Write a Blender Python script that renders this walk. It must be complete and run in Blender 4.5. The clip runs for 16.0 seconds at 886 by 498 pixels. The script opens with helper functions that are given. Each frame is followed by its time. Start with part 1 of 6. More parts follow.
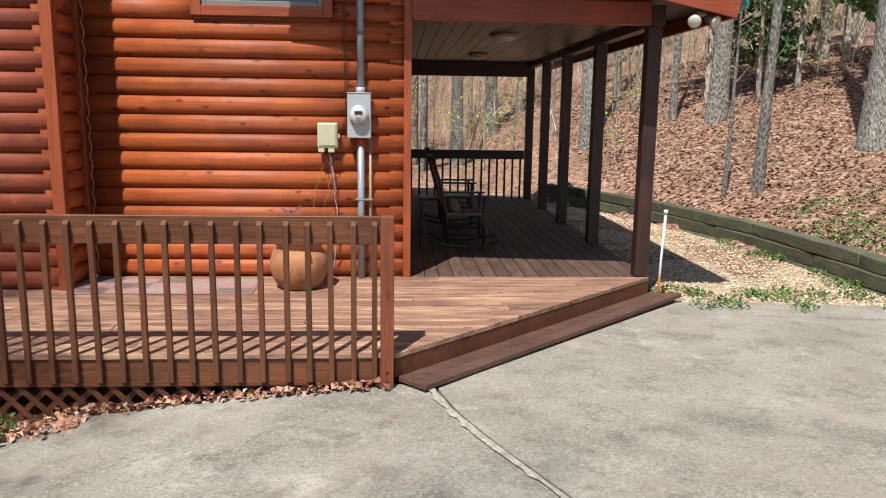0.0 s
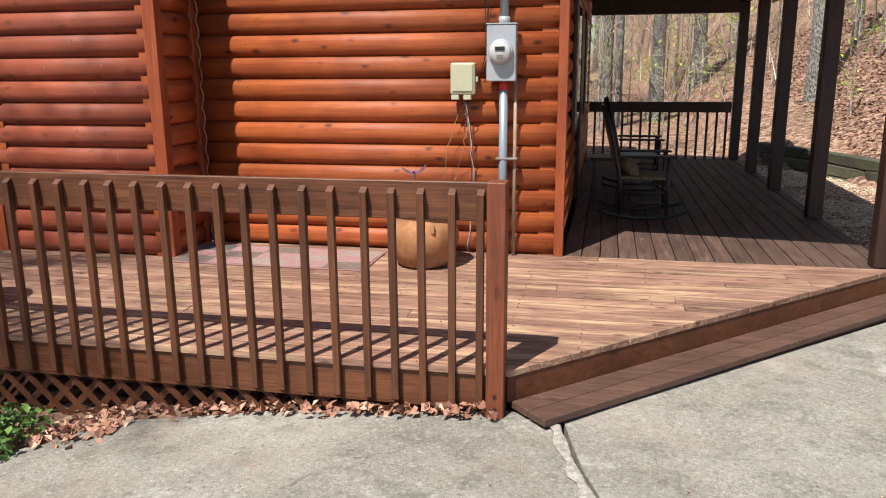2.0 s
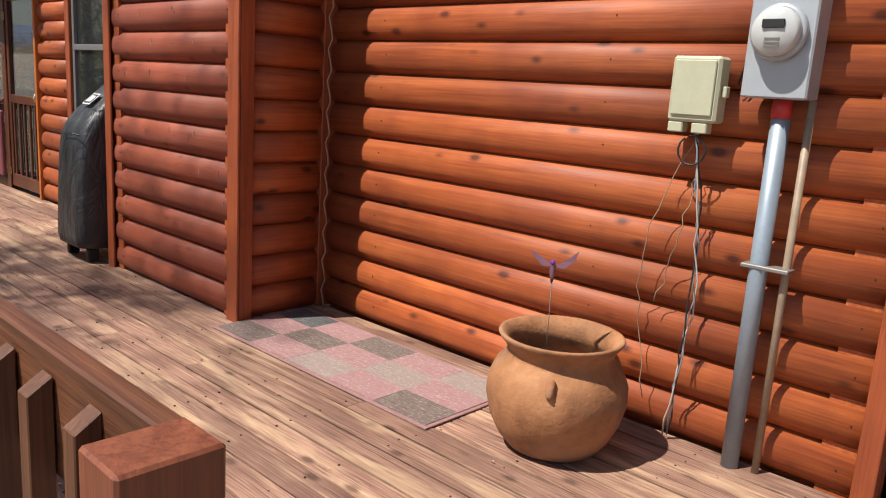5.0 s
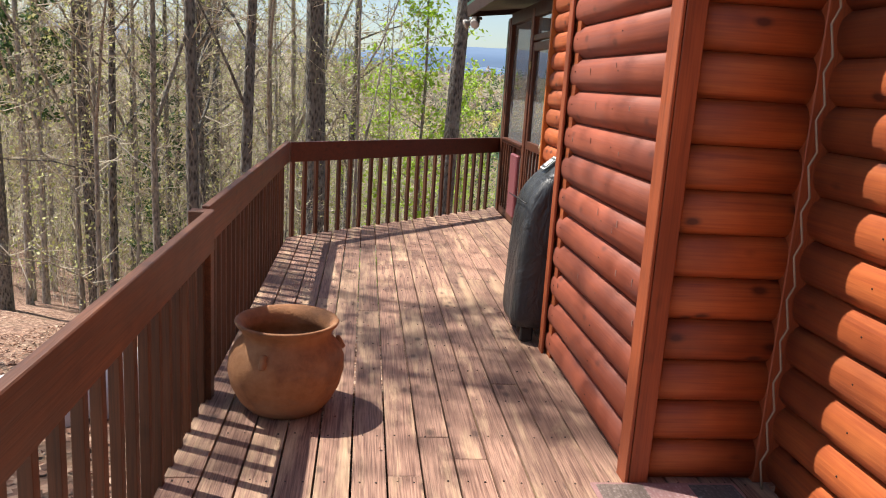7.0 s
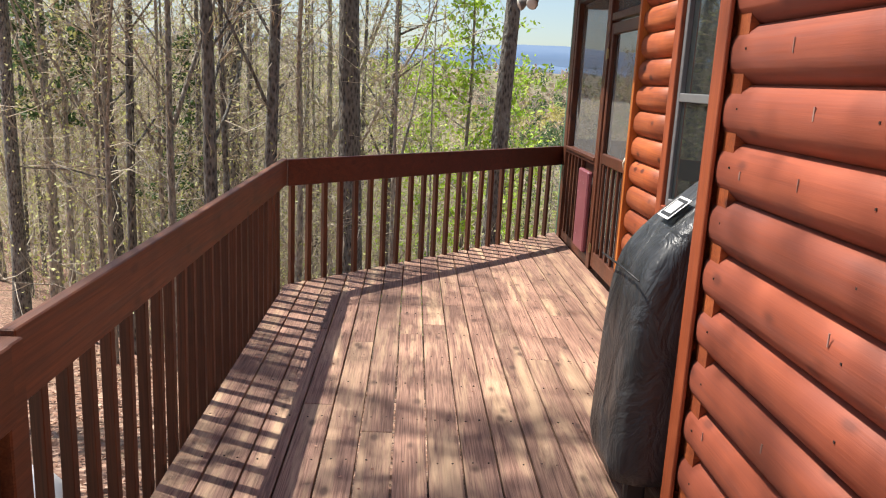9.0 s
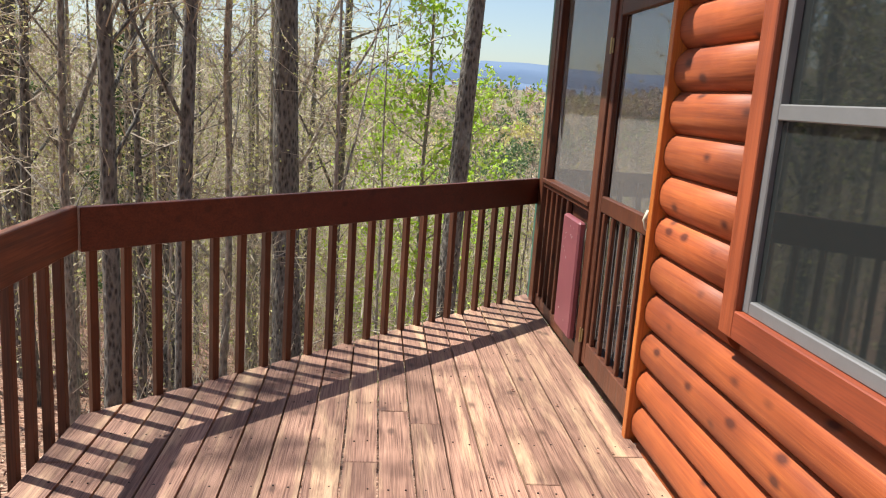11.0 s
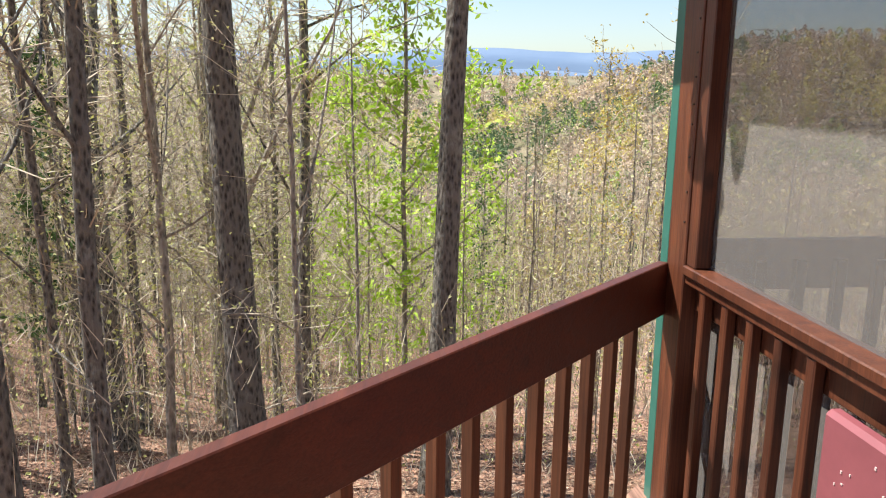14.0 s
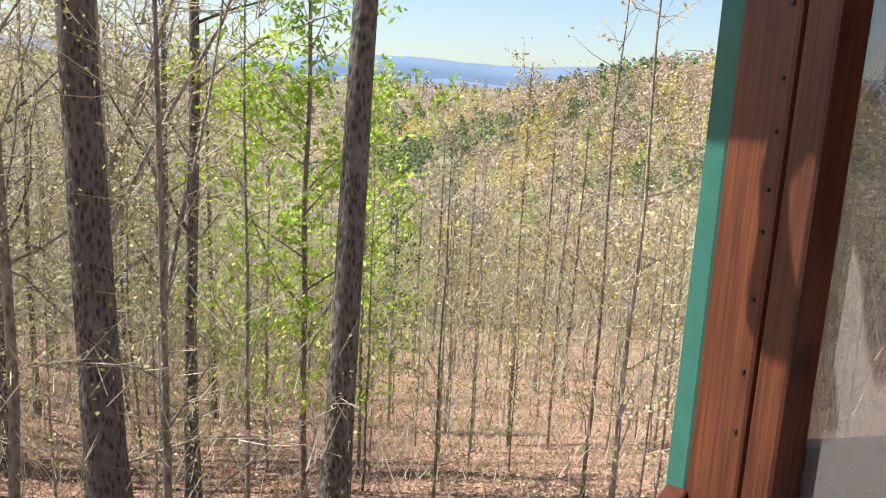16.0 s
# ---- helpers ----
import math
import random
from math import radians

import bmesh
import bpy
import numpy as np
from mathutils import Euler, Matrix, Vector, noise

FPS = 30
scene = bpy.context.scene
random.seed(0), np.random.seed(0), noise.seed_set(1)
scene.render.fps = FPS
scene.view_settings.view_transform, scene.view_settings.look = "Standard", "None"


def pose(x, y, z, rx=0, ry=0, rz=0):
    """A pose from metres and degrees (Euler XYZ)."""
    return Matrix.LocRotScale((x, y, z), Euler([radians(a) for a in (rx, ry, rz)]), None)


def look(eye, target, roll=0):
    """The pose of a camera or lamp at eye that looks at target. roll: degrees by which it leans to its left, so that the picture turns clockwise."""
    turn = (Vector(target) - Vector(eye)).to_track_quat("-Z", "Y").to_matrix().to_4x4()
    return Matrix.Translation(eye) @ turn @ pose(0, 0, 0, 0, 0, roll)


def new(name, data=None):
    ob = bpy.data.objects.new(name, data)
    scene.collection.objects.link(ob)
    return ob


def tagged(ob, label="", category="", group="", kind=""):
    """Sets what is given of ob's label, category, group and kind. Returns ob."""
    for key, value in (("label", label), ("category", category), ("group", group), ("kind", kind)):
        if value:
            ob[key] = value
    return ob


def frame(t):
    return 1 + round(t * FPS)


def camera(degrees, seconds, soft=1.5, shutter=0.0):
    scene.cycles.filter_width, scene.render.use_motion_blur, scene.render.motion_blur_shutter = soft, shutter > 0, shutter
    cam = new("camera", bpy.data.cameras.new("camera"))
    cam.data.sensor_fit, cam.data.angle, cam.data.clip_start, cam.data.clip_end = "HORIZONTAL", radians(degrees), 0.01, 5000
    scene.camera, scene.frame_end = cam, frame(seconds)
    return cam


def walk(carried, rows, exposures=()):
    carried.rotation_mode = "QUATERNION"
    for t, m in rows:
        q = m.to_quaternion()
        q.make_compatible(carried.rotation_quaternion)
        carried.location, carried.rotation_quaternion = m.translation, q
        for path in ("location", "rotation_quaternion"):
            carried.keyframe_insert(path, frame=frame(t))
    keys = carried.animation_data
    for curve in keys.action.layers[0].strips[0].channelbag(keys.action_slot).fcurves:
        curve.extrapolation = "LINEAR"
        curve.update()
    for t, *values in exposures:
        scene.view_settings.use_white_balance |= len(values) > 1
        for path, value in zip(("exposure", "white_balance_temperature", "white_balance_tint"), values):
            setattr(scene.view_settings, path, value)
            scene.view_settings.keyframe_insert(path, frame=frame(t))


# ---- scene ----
cam = camera(60.2, 16.0, soft=1.1)
PATH = [
    (0, (-0.078, -7.499, 1.623), (0.035, -5.533, 1.272), 0.8),
    (0.5, (-0.116, -7.224, 1.6), (-0.173, -5.262, 1.216), -0.5),
    (1, (-0.008, -6.915, 1.545), (-0.21, -4.969, 1.131), -0.7),
    (1.5, (0.18, -6.509, 1.513), (-0.176, -4.59, 1.074), -1.1),
    (2, (0.325, -6.032, 1.461), (-0.079, -4.127, 1.005), -0.4),
    (2.5, (0.485, -5.523, 1.44), (-0.013, -3.641, 0.979), 1.1),
    (3, (0.581, -4.981, 1.413), (-0.077, -3.151, 0.945), 1.5),
    (3.2, (0.623, -4.777, 1.389), (-0.072, -2.96, 0.927), 1.5),
    (5.3, (0.51, -2.56, 1.32), (-1.005, -1.31, 0.93), 4.2),
    (5.5, (0.421, -2.408, 1.315), (-1.21, -1.319, 0.918), 4.3),
    (6, (0.179, -2.143, 1.379), (-1.627, -1.377, 0.991), 4.4),
    (6.5, (-0.03, -1.88, 1.425), (-1.94, -1.40, 1.032), 4.1),
    (7, (-0.243, -1.738, 1.57), (-2.187, -1.524, 1.148), 3.6),
    (7.5, (-0.639, -1.692, 1.545), (-2.587, -1.559, 1.114), 3.9),
    (8, (-1.07, -1.636, 1.528), (-3.027, -1.512, 1.131), 2.9),
    (8.5, (-1.61, -1.576, 1.554), (-3.571, -1.508, 1.167), 2.7),
    (9, (-2.199, -1.565, 1.546), (-4.149, -1.473, 1.114), 2.9),
    (9.2, (-2.405, -1.556, 1.53), (-4.349, -1.447, 1.076), 2.9),
    (11.3, (-4.78, -1.189, 1.49), (-6.734, -0.979, 1.116), 4.2),
    (11.5, (-5.0, -1.173, 1.501), (-6.948, -0.929, 1.119), 4.2),
    (12, (-5.526, -1.117, 1.501), (-7.464, -0.826, 1.098), 3.4),
    (12.5, (-5.986, -1.18, 1.506), (-7.923, -0.906, 1.087), 2.8),
    (13, (-6.599, -1.174, 1.529), (-8.54, -0.929, 1.112), 0.8),
    (13.5, (-7.088, -1.11, 1.553), (-9.033, -0.904, 1.138), -0.1),
    (14, (-7.589, -1.09, 1.532), (-9.532, -0.862, 1.116), 0.6),
    (14.5, (-8.007, -1.033, 1.557), (-9.945, -0.79, 1.129), 0.4),
    (15, (-8.407, -0.89, 1.583), (-10.348, -0.666, 1.157), 0.4),
    (15.5, (-8.753, -0.857, 1.59), (-10.691, -0.566, 1.19), 1.9),
    (16, (-8.984, -0.724, 1.594), (-10.895, -0.28, 1.205), 3.0),
]
EXPOSURES = [(0, 0.48), (3, 0.58), (5.5, 0.48), (7.5, 0.98), (9, 0.92), (12, 0.96), (13.5, 1.22), (15, 1.18), (16, 1.12)]
walk(cam, [(t, look(eye, target, roll)) for t, eye, target, roll in PATH], EXPOSURES)

# ---- world and sun ----
SUN_DIR = Vector((-0.42, -0.907, 1.72)).normalized()   # towards the sun
elev = math.asin(SUN_DIR.z)
world = bpy.data.worlds.new("world")
scene.world = world
world.use_nodes = True
wn, wl = world.node_tree.nodes, world.node_tree.links
sky = wn.new("ShaderNodeTexSky")
sky.sky_type, sky.sun_disc = "NISHITA", False
sky.sun_elevation, sky.sun_rotation = elev, math.atan2(SUN_DIR.x, SUN_DIR.y)
sky.air_density, sky.dust_density, sky.ozone_density, sky.altitude = 1.0, 1.2, 1.0, 300
wn["Background"].inputs["Strength"].default_value = 0.08
wl.new(sky.outputs[0], wn["Background"].inputs["Color"])
sun = new("sun", bpy.data.lights.new("sun", "SUN"))
sun.data.energy, sun.data.angle, sun.data.color = 5.0, radians(0.53), (1.0, 0.95, 0.87)
sun.matrix_world = look(SUN_DIR * 50, (0, 0, 0))


# ---- node helpers ----
class Mat:
    """A procedural material with short ways to its nodes."""

    def __init__(self, name, rough=0.6, metal=0.0):
        self.m = bpy.data.materials.new(name)
        self.m.use_nodes = True
        self.n, self.l = self.m.node_tree.nodes, self.m.node_tree.links
        self.b = self.n["Principled BSDF"]
        self.b.inputs["Roughness"].default_value = rough
        self.b.inputs["Metallic"].default_value = metal
        self.tc = self.n.new("ShaderNodeTexCoord")
        self.oi = self.n.new("ShaderNodeObjectInfo")

    def put(self, sock, v):
        if isinstance(v, bpy.types.NodeSocket):
            self.l.new(v, sock)
        else:
            sock.default_value = (*v, 1) if isinstance(v, tuple) and len(v) == 3 and sock.type == "RGBA" else v

    def math(self, op, a, b=0.0, c=0.0):
        k = self.n.new("ShaderNodeMath")
        k.operation = op
        for s, v in zip(k.inputs, (a, b, c)):
            self.put(s, v)
        return k.outputs[0]

    def coord(self, scale=(1, 1, 1), shift=0.0, rot=(0, 0, 0)):
        """Object coordinates, scaled; shift moves each object's pattern by its random number."""
        src = self.tc.outputs["Object"]
        if shift:
            add = self.n.new("ShaderNodeVectorMath")
            add.operation = "ADD"
            s = self.math("MULTIPLY", self.oi.outputs["Random"], shift)
            comb = self.n.new("ShaderNodeCombineXYZ")
            for i in range(3):
                self.l.new(s, comb.inputs[i])
            self.l.new(src, add.inputs[0])
            self.l.new(comb.outputs[0], add.inputs[1])
            src = add.outputs[0]
        mp = self.n.new("ShaderNodeMapping")
        mp.inputs["Scale"].default_value = scale
        mp.inputs["Rotation"].default_value = rot
        self.l.new(src, mp.inputs[0])
        return mp.outputs[0]

    def noise(self, vec, scale=1.0, detail=4, rough=0.6, dist=0.0):
        k = self.n.new("ShaderNodeTexNoise")
        self.put(k.inputs["Vector"], vec)
        k.inputs["Scale"].default_value, k.inputs["Detail"].default_value = scale, detail
        k.inputs["Roughness"].default_value, k.inputs["Distortion"].default_value = rough, dist
        return k.outputs["Fac"]

    def voro(self, vec, scale=1.0, feature="F1", out="Distance", rnd=1.0):
        k = self.n.new("ShaderNodeTexVoronoi")
        k.feature = feature
        self.put(k.inputs["Vector"], vec)
        k.inputs["Scale"].default_value = scale
        k.inputs["Randomness"].default_value = rnd
        return k.outputs[out]

    def ramp(self, fac, *stops):
        k = self.n.new("ShaderNodeValToRGB")
        while len(k.color_ramp.elements) < len(stops):
            k.color_ramp.elements.new(0.5)
        for e, (p, c) in zip(k.color_ramp.elements, stops):
            e.position = p
            e.color = (*c, 1) if isinstance(c, tuple) else (c, c, c, 1)
        self.put(k.inputs[0], fac)
        return k.outputs[0]

    def mix(self, fac, a, b, how="MIX"):
        k = self.n.new("ShaderNodeMix")
        k.data_type, k.blend_type = "RGBA", how
        self.put(k.inputs[0], fac)
        self.put(k.inputs[6], a)
        self.put(k.inputs[7], b)
        return k.outputs[2]

    def color(self, c):
        self.put(self.b.inputs["Base Color"], c)
        return self

    def rough(self, r):
        self.put(self.b.inputs["Roughness"], r)
        return self

    def bump(self, h, dist=0.002, strength=1.0):
        k = self.n.new("ShaderNodeBump")
        k.inputs["Distance"].default_value, k.inputs["Strength"].default_value = dist, strength
        self.put(k.inputs["Height"], h)
        if self.b.inputs["Normal"].is_linked:
            self.l.new(self.b.inputs["Normal"].links[0].from_socket, k.inputs["Normal"])
        self.l.new(k.outputs[0], self.b.inputs["Normal"])
        return self


def wood(name, dark, mid, light, axis="x", tone=0.35, rough=0.55, grain=1.0, knots=0.5, bump=0.0015, wear=None, wear_at=(0.5, 0.7), rot=0.0, soft=0.0, hairs=0.35):
    """Stained or weathered wood with the grain along axis."""
    m = Mat(name)
    i = "xyz".index(axis)
    st = [28 * grain] * 3
    st[i] = 1.3 * grain
    r = (0, 0, rot)
    v = m.coord(tuple(st), 37.0, r)
    fine = m.noise(v, 1.0, 5, 0.65, 0.6)
    st2 = [150 * grain] * 3
    st2[i] = 4 * grain
    hair = m.noise(m.coord(tuple(st2), 11.0, r), 1.0, 2, 0.6)
    broad = m.noise(m.coord((2.1, 2.1, 2.1), 53.0, r), 1.0, 3, 0.6)
    c = m.ramp(fine, (0.28 - soft, dark), (0.5, mid), (0.72 + soft, light))
    c = m.mix(hairs, c, m.ramp(hair, (0.35, dark), (0.6, light)))
    c = m.mix(m.ramp(broad, (0.40, 0.0), (0.68, 0.55)), c, dark)
    if wear:
        st3 = [9.0] * 3
        st3[i] = 0.9
        w = m.noise(m.coord(tuple(st3), 91.0, r), 1.0, 5, 0.7, 0.4)
        c = m.mix(m.ramp(w, (wear_at[0], 0.0), (wear_at[1], 0.8)), c, wear)
    if knots:
        st4 = [7.5] * 3
        st4[i] = 4.0
        k = m.voro(m.coord(tuple(st4), 29.0, r), 1.0)
        k = m.math("ADD", k, m.math("MULTIPLY", m.math("SUBTRACT", fine, 0.5), 0.12))
        c = m.mix(m.ramp(k, (0.08, knots), (0.14, knots * 0.4), (0.20, 0.0)), c, tuple(q * 0.45 for q in dark))
    sc = m.math("MULTIPLY_ADD", m.oi.outputs["Random"], tone, 1 - tone / 2)
    g = m.n.new("ShaderNodeCombineColor")
    for k in range(3):
        m.l.new(sc, g.inputs[k])
    c = m.mix(1.0, c, g.outputs[0], "MULTIPLY")
    m.color(c)
    m.rough(m.math("MULTIPLY_ADD", fine, 0.25, rough - 0.12))
    h = m.math("ADD", fine, m.math("MULTIPLY", hair, 0.4))
    m.bump(h, bump)
    return m.m


def plain(name, c, rough=0.5, metal=0.0, var=0.15, scale=14.0, bump=0.0):
    m = Mat(name, rough, metal)
    f = m.noise(m.coord(), scale, 4, 0.6)
    f2 = m.noise(m.coord(), scale * 9, 3, 0.6)
    col = m.mix(m.ramp(f, (0.35, 0.0), (0.7, 1.0)), c, tuple(q * (1 - var) for q in c))
    col = m.mix(m.ramp(f2, (0.4, 0.0), (0.75, 0.5)), col, tuple(q * (1 - var) for q in c))
    m.color(col)
    if bump:
        m.bump(f2, bump)
    return m.m


LOG_D, LOG_M, LOG_L = (0.15, 0.026, 0.009), (0.36, 0.078, 0.018), (0.52, 0.150, 0.036)
M_LOG = wood("log_siding_stain", LOG_D, LOG_M, LOG_L, "x", 0.36, 0.60, 0.8, 0.9, 0.0015, soft=0.10, hairs=0.2)
M_LOG_Y = wood("log_siding_stain_side", LOG_D, LOG_M, LOG_L, "y", 0.36, 0.60, 0.8, 0.9, 0.0015, soft=0.10, hairs=0.2)
M_LOG_OLD = wood("log_siding_weathered", (0.16, 0.036, 0.021), (0.285, 0.062, 0.026), (0.37, 0.090, 0.036), "x", 0.25, 0.66, 0.8, 0.6, 0.0012, (0.17, 0.060, 0.050), (0.52, 0.76), soft=0.14, hairs=0.12)
M_TRIM = wood("trim_stain", (0.17, 0.035, 0.012), (0.30, 0.065, 0.020), (0.38, 0.09, 0.028), "z", 0.15, 0.5, 1, 0.3, 0.001)
M_TRIM_X = wood("fascia_stain", (0.15, 0.028, 0.011), (0.27, 0.052, 0.018), (0.34, 0.075, 0.024), "x", 0.15, 0.5, 1, 0.3, 0.001)
M_RAIL = wood("rail_stain", (0.052, 0.017, 0.007), (0.135, 0.045, 0.018), (0.225, 0.085, 0.036), "x", 0.16, 0.5, 1.0, 0.5, 0.0022)
# Dark red rail stain, lowered further to put the face's shade into the colour.
M_RAIL_D = wood("rail_stain_diag_shade", (0.045, 0.010, 0.005), (0.092, 0.021, 0.010), (0.14, 0.034, 0.016), "x", 0.12, 0.45, 1, 0.4, 0.0015, rot=radians(45))
M_BAL = wood("baluster_stain", (0.050, 0.017, 0.007), (0.112, 0.038, 0.015), (0.175, 0.066, 0.028), "z", 0.3, 0.55, 1.0, 0.3, 0.0012)
M_POST = wood("end_post_stain", (0.09, 0.022, 0.010), (0.19, 0.050, 0.020), (0.27, 0.08, 0.032), "z", 0.2, 0.55, 1, 0.5, 0.0015)
M_DARK = wood("dark_brown_stain", (0.012, 0.005, 0.004), (0.038, 0.014, 0.010), (0.068, 0.026, 0.018), "z", 0.15, 0.5, 1, 0.3, 0.001)
M_DARK_Y = wood("dark_brown_stain_beam", (0.012, 0.005, 0.004), (0.038, 0.014, 0.010), (0.068, 0.026, 0.018), "y", 0.15, 0.5, 1, 0.3, 0.001)
M_DECK = wood("deck_board_worn", (0.105, 0.049, 0.034), (0.265, 0.138, 0.097), (0.425, 0.250, 0.175), "x", 0.40, 0.66, 1.0, 0.7, 0.004, (0.60, 0.41, 0.25), (0.50, 0.68), hairs=0.65)
# Porch boards toned darker than the deck's to carry the roof's shade.
M_DECK_P = wood("porch_board_shade_dark", (0.034, 0.018, 0.014), (0.085, 0.048, 0.036), (0.145, 0.085, 0.064), "y", 0.3, 0.68, 1.0, 0.4, 0.0015, (0.24, 0.15, 0.11), (0.55, 0.8))
M_STEP = wood("step_tread", (0.050, 0.025, 0.018), (0.115, 0.058, 0.040), (0.18, 0.098, 0.070), "x", 0.25, 0.6, 1.0, 0.4, 0.002, rot=radians(-43))
M_CEIL = wood("porch_ceiling_boards", (0.024, 0.010, 0.006), (0.058, 0.024, 0.014), (0.092, 0.041, 0.024), "y", 0.4, 0.42, 0.8, 0.6, 0.0006)
M_SCREENWOOD = wood("screen_frame_stain", (0.030, 0.010, 0.006), (0.100, 0.029, 0.013), (0.175, 0.056, 0.023), "z", 0.28, 0.45, 1, 0.6, 0.0016, hairs=0.4)


# ---- mesh helpers ----
def mesh_of(name, verts, faces, mat, smooth=False):
    me = bpy.data.meshes.new(name)
    me.from_pydata([tuple(v) for v in verts], [], faces)
    me.materials.append(mat)
    if smooth:
        me.shade_smooth()
    me.update()
    return me


def part(name, bm, material, parent=None, label="", smooth=False):
    me = bpy.data.meshes.new(name)
    bm.to_mesh(me)
    bm.free()
    me.materials.append(material)
    if smooth:
        me.shade_smooth()
    ob = new(name, me)
    ob.parent = parent
    return tagged(ob, label)


def thing(name, label, category="", group="", kind="", at=(0, 0, 0)):
    ob = new(name)
    ob.location = at
    ob.empty_display_size = 0.1
    return tagged(ob, label, category, group, kind)


def box(bm, x0, x1, y0, y1, z0, z1, bev=0.0, m=None):
    n = len(bm.verts)
    r = bmesh.ops.create_cube(bm, size=1, matrix=(m or Matrix()) @ Matrix.LocRotScale(((x0 + x1) / 2, (y0 + y1) / 2, (z0 + z1) / 2), None, (x1 - x0, y1 - y0, z1 - z0)))
    if bev:
        es = {e for v in r["verts"] for e in v.link_edges}
        bmesh.ops.bevel(bm, geom=list(es), offset=bev, segments=1, affect="EDGES")
    return bm


def boxed(name, x0, x1, y0, y1, z0, z1, mat, parent=None, label="", bev=0.004, m=None):
    return part(name, box(bmesh.new(), x0, x1, y0, y1, z0, z1, bev, m), mat, parent, label)


def wall_mesh(bm, x0, x1, y0, y1, z0, z1):
    return box(bm, x0, x1, y0, y1, z0, z1)


def tube_data(V, F, pts, rads, sides=6, cap=False):
    """Adds a tapered tube along pts to the lists V and F."""
    base = len(V)
    for k, p in enumerate(pts):
        p = Vector(p)
        a = Vector(pts[max(0, k - 1)])
        b = Vector(pts[min(len(pts) - 1, k + 1)])
        d = (b - a).normalized() if (b - a).length else Vector((0, 0, 1))
        u = d.cross(Vector((0.31, 0.95, 0.05)) if abs(d.z) > 0.7 else Vector((0, 0, 1))).normalized()
        w = d.cross(u)
        for s in range(sides):
            t = 2 * math.pi * s / sides
            V.append(tuple(p + (u * math.cos(t) + w * math.sin(t)) * rads[k]))
    for k in range(len(pts) - 1):
        for s in range(sides):
            a, b = base + k * sides + s, base + k * sides + (s + 1) % sides
            F.append((a, b, b + sides, a + sides))
    if cap:
        F.append(tuple(base + s for s in range(sides))[::-1])
        F.append(tuple(base + (len(pts) - 1) * sides + s for s in range(sides)))


def tube(name, pts, r, mat, parent=None, label="", sides=8, rads=None):
    V, F = [], []
    tube_data(V, F, pts, rads or [r] * len(pts), sides, True)
    ob = new(name, mesh_of(name, V, F, mat, True))
    ob.parent = parent
    return tagged(ob, label)


def lathe(name, prof, mat, parent=None, label="", sides=40, wob=0.0):
    V, F = [], []
    for r, z in prof:
        for s in range(sides):
            t = 2 * math.pi * s / sides
            q = r * (1 + wob * noise.noise(Vector((math.cos(t) * 1.3, math.sin(t) * 1.3, z * 5))))
            V.append((q * math.cos(t), q * math.sin(t), z))
    for k in range(len(prof) - 1):
        for s in range(sides):
            a, b = k * sides + s, k * sides + (s + 1) % sides
            F.append((a, b, b + sides, a + sides))
    F.append(tuple(range(sides))[::-1])
    F.append(tuple((len(prof) - 1) * sides + s for s in range(sides)))
    ob = new(name, mesh_of(name, V, F, mat, True))
    ob.parent = parent
    return tagged(ob, label)


def clip_poly(poly, a, b, c):
    """Keeps the part of poly where a*x + b*y >= c."""
    out = []
    for i, p in enumerate(poly):
        q = poly[(i + 1) % len(poly)]
        dp, dq = a * p[0] + b * p[1] - c, a * q[0] + b * q[1] - c
        if dp >= 0:
            out.append(p)
        if dp * dq < 0:
            t = dp / (dp - dq)
            out.append((p[0] + (q[0] - p[0]) * t, p[1] + (q[1] - p[1]) * t))
    return out


def prism(name, poly, z0, z1, mat, parent, bev=0.004):
    """A flat board with the outline poly and softened upper edges."""
    n = len(poly)
    cx, cy = sum(p[0] for p in poly) / n, sum(p[1] for p in poly) / n
    V = [(x, y, z0) for x, y in poly] + [(x, y, z1 - bev) for x, y in poly]
    for x, y in poly:
        d = math.hypot(x - cx, y - cy)
        V.append((x - (x - cx) / d * bev * 1.4, y - (y - cy) / d * bev * 1.4, z1))
    # inset across the board only where it is long
    F = [tuple(range(n))[::-1], tuple(range(2 * n, 3 * n))]
    for k in (0, n):
        F += [(k + i, k + (i + 1) % n, k + n + (i + 1) % n, k + n + i) for i in range(n)]
    ob = new(name, mesh_of(name, V, F, mat))
    ob.parent = parent
    return ob


# ---- ground ----
def sstep(a, b, x):
    t = min(1, max(0, (x - a) / (b - a)))
    return t * t * (3 - 2 * t)


def drive_z(x, y):
    return -0.222 + 0.062 * max(0.0, -2.7 - y) + 0.075 * min(0, max(x, -4) + 0.1) * sstep(-7, -4, y) - 0.02 * sstep(0.5, 3, x)


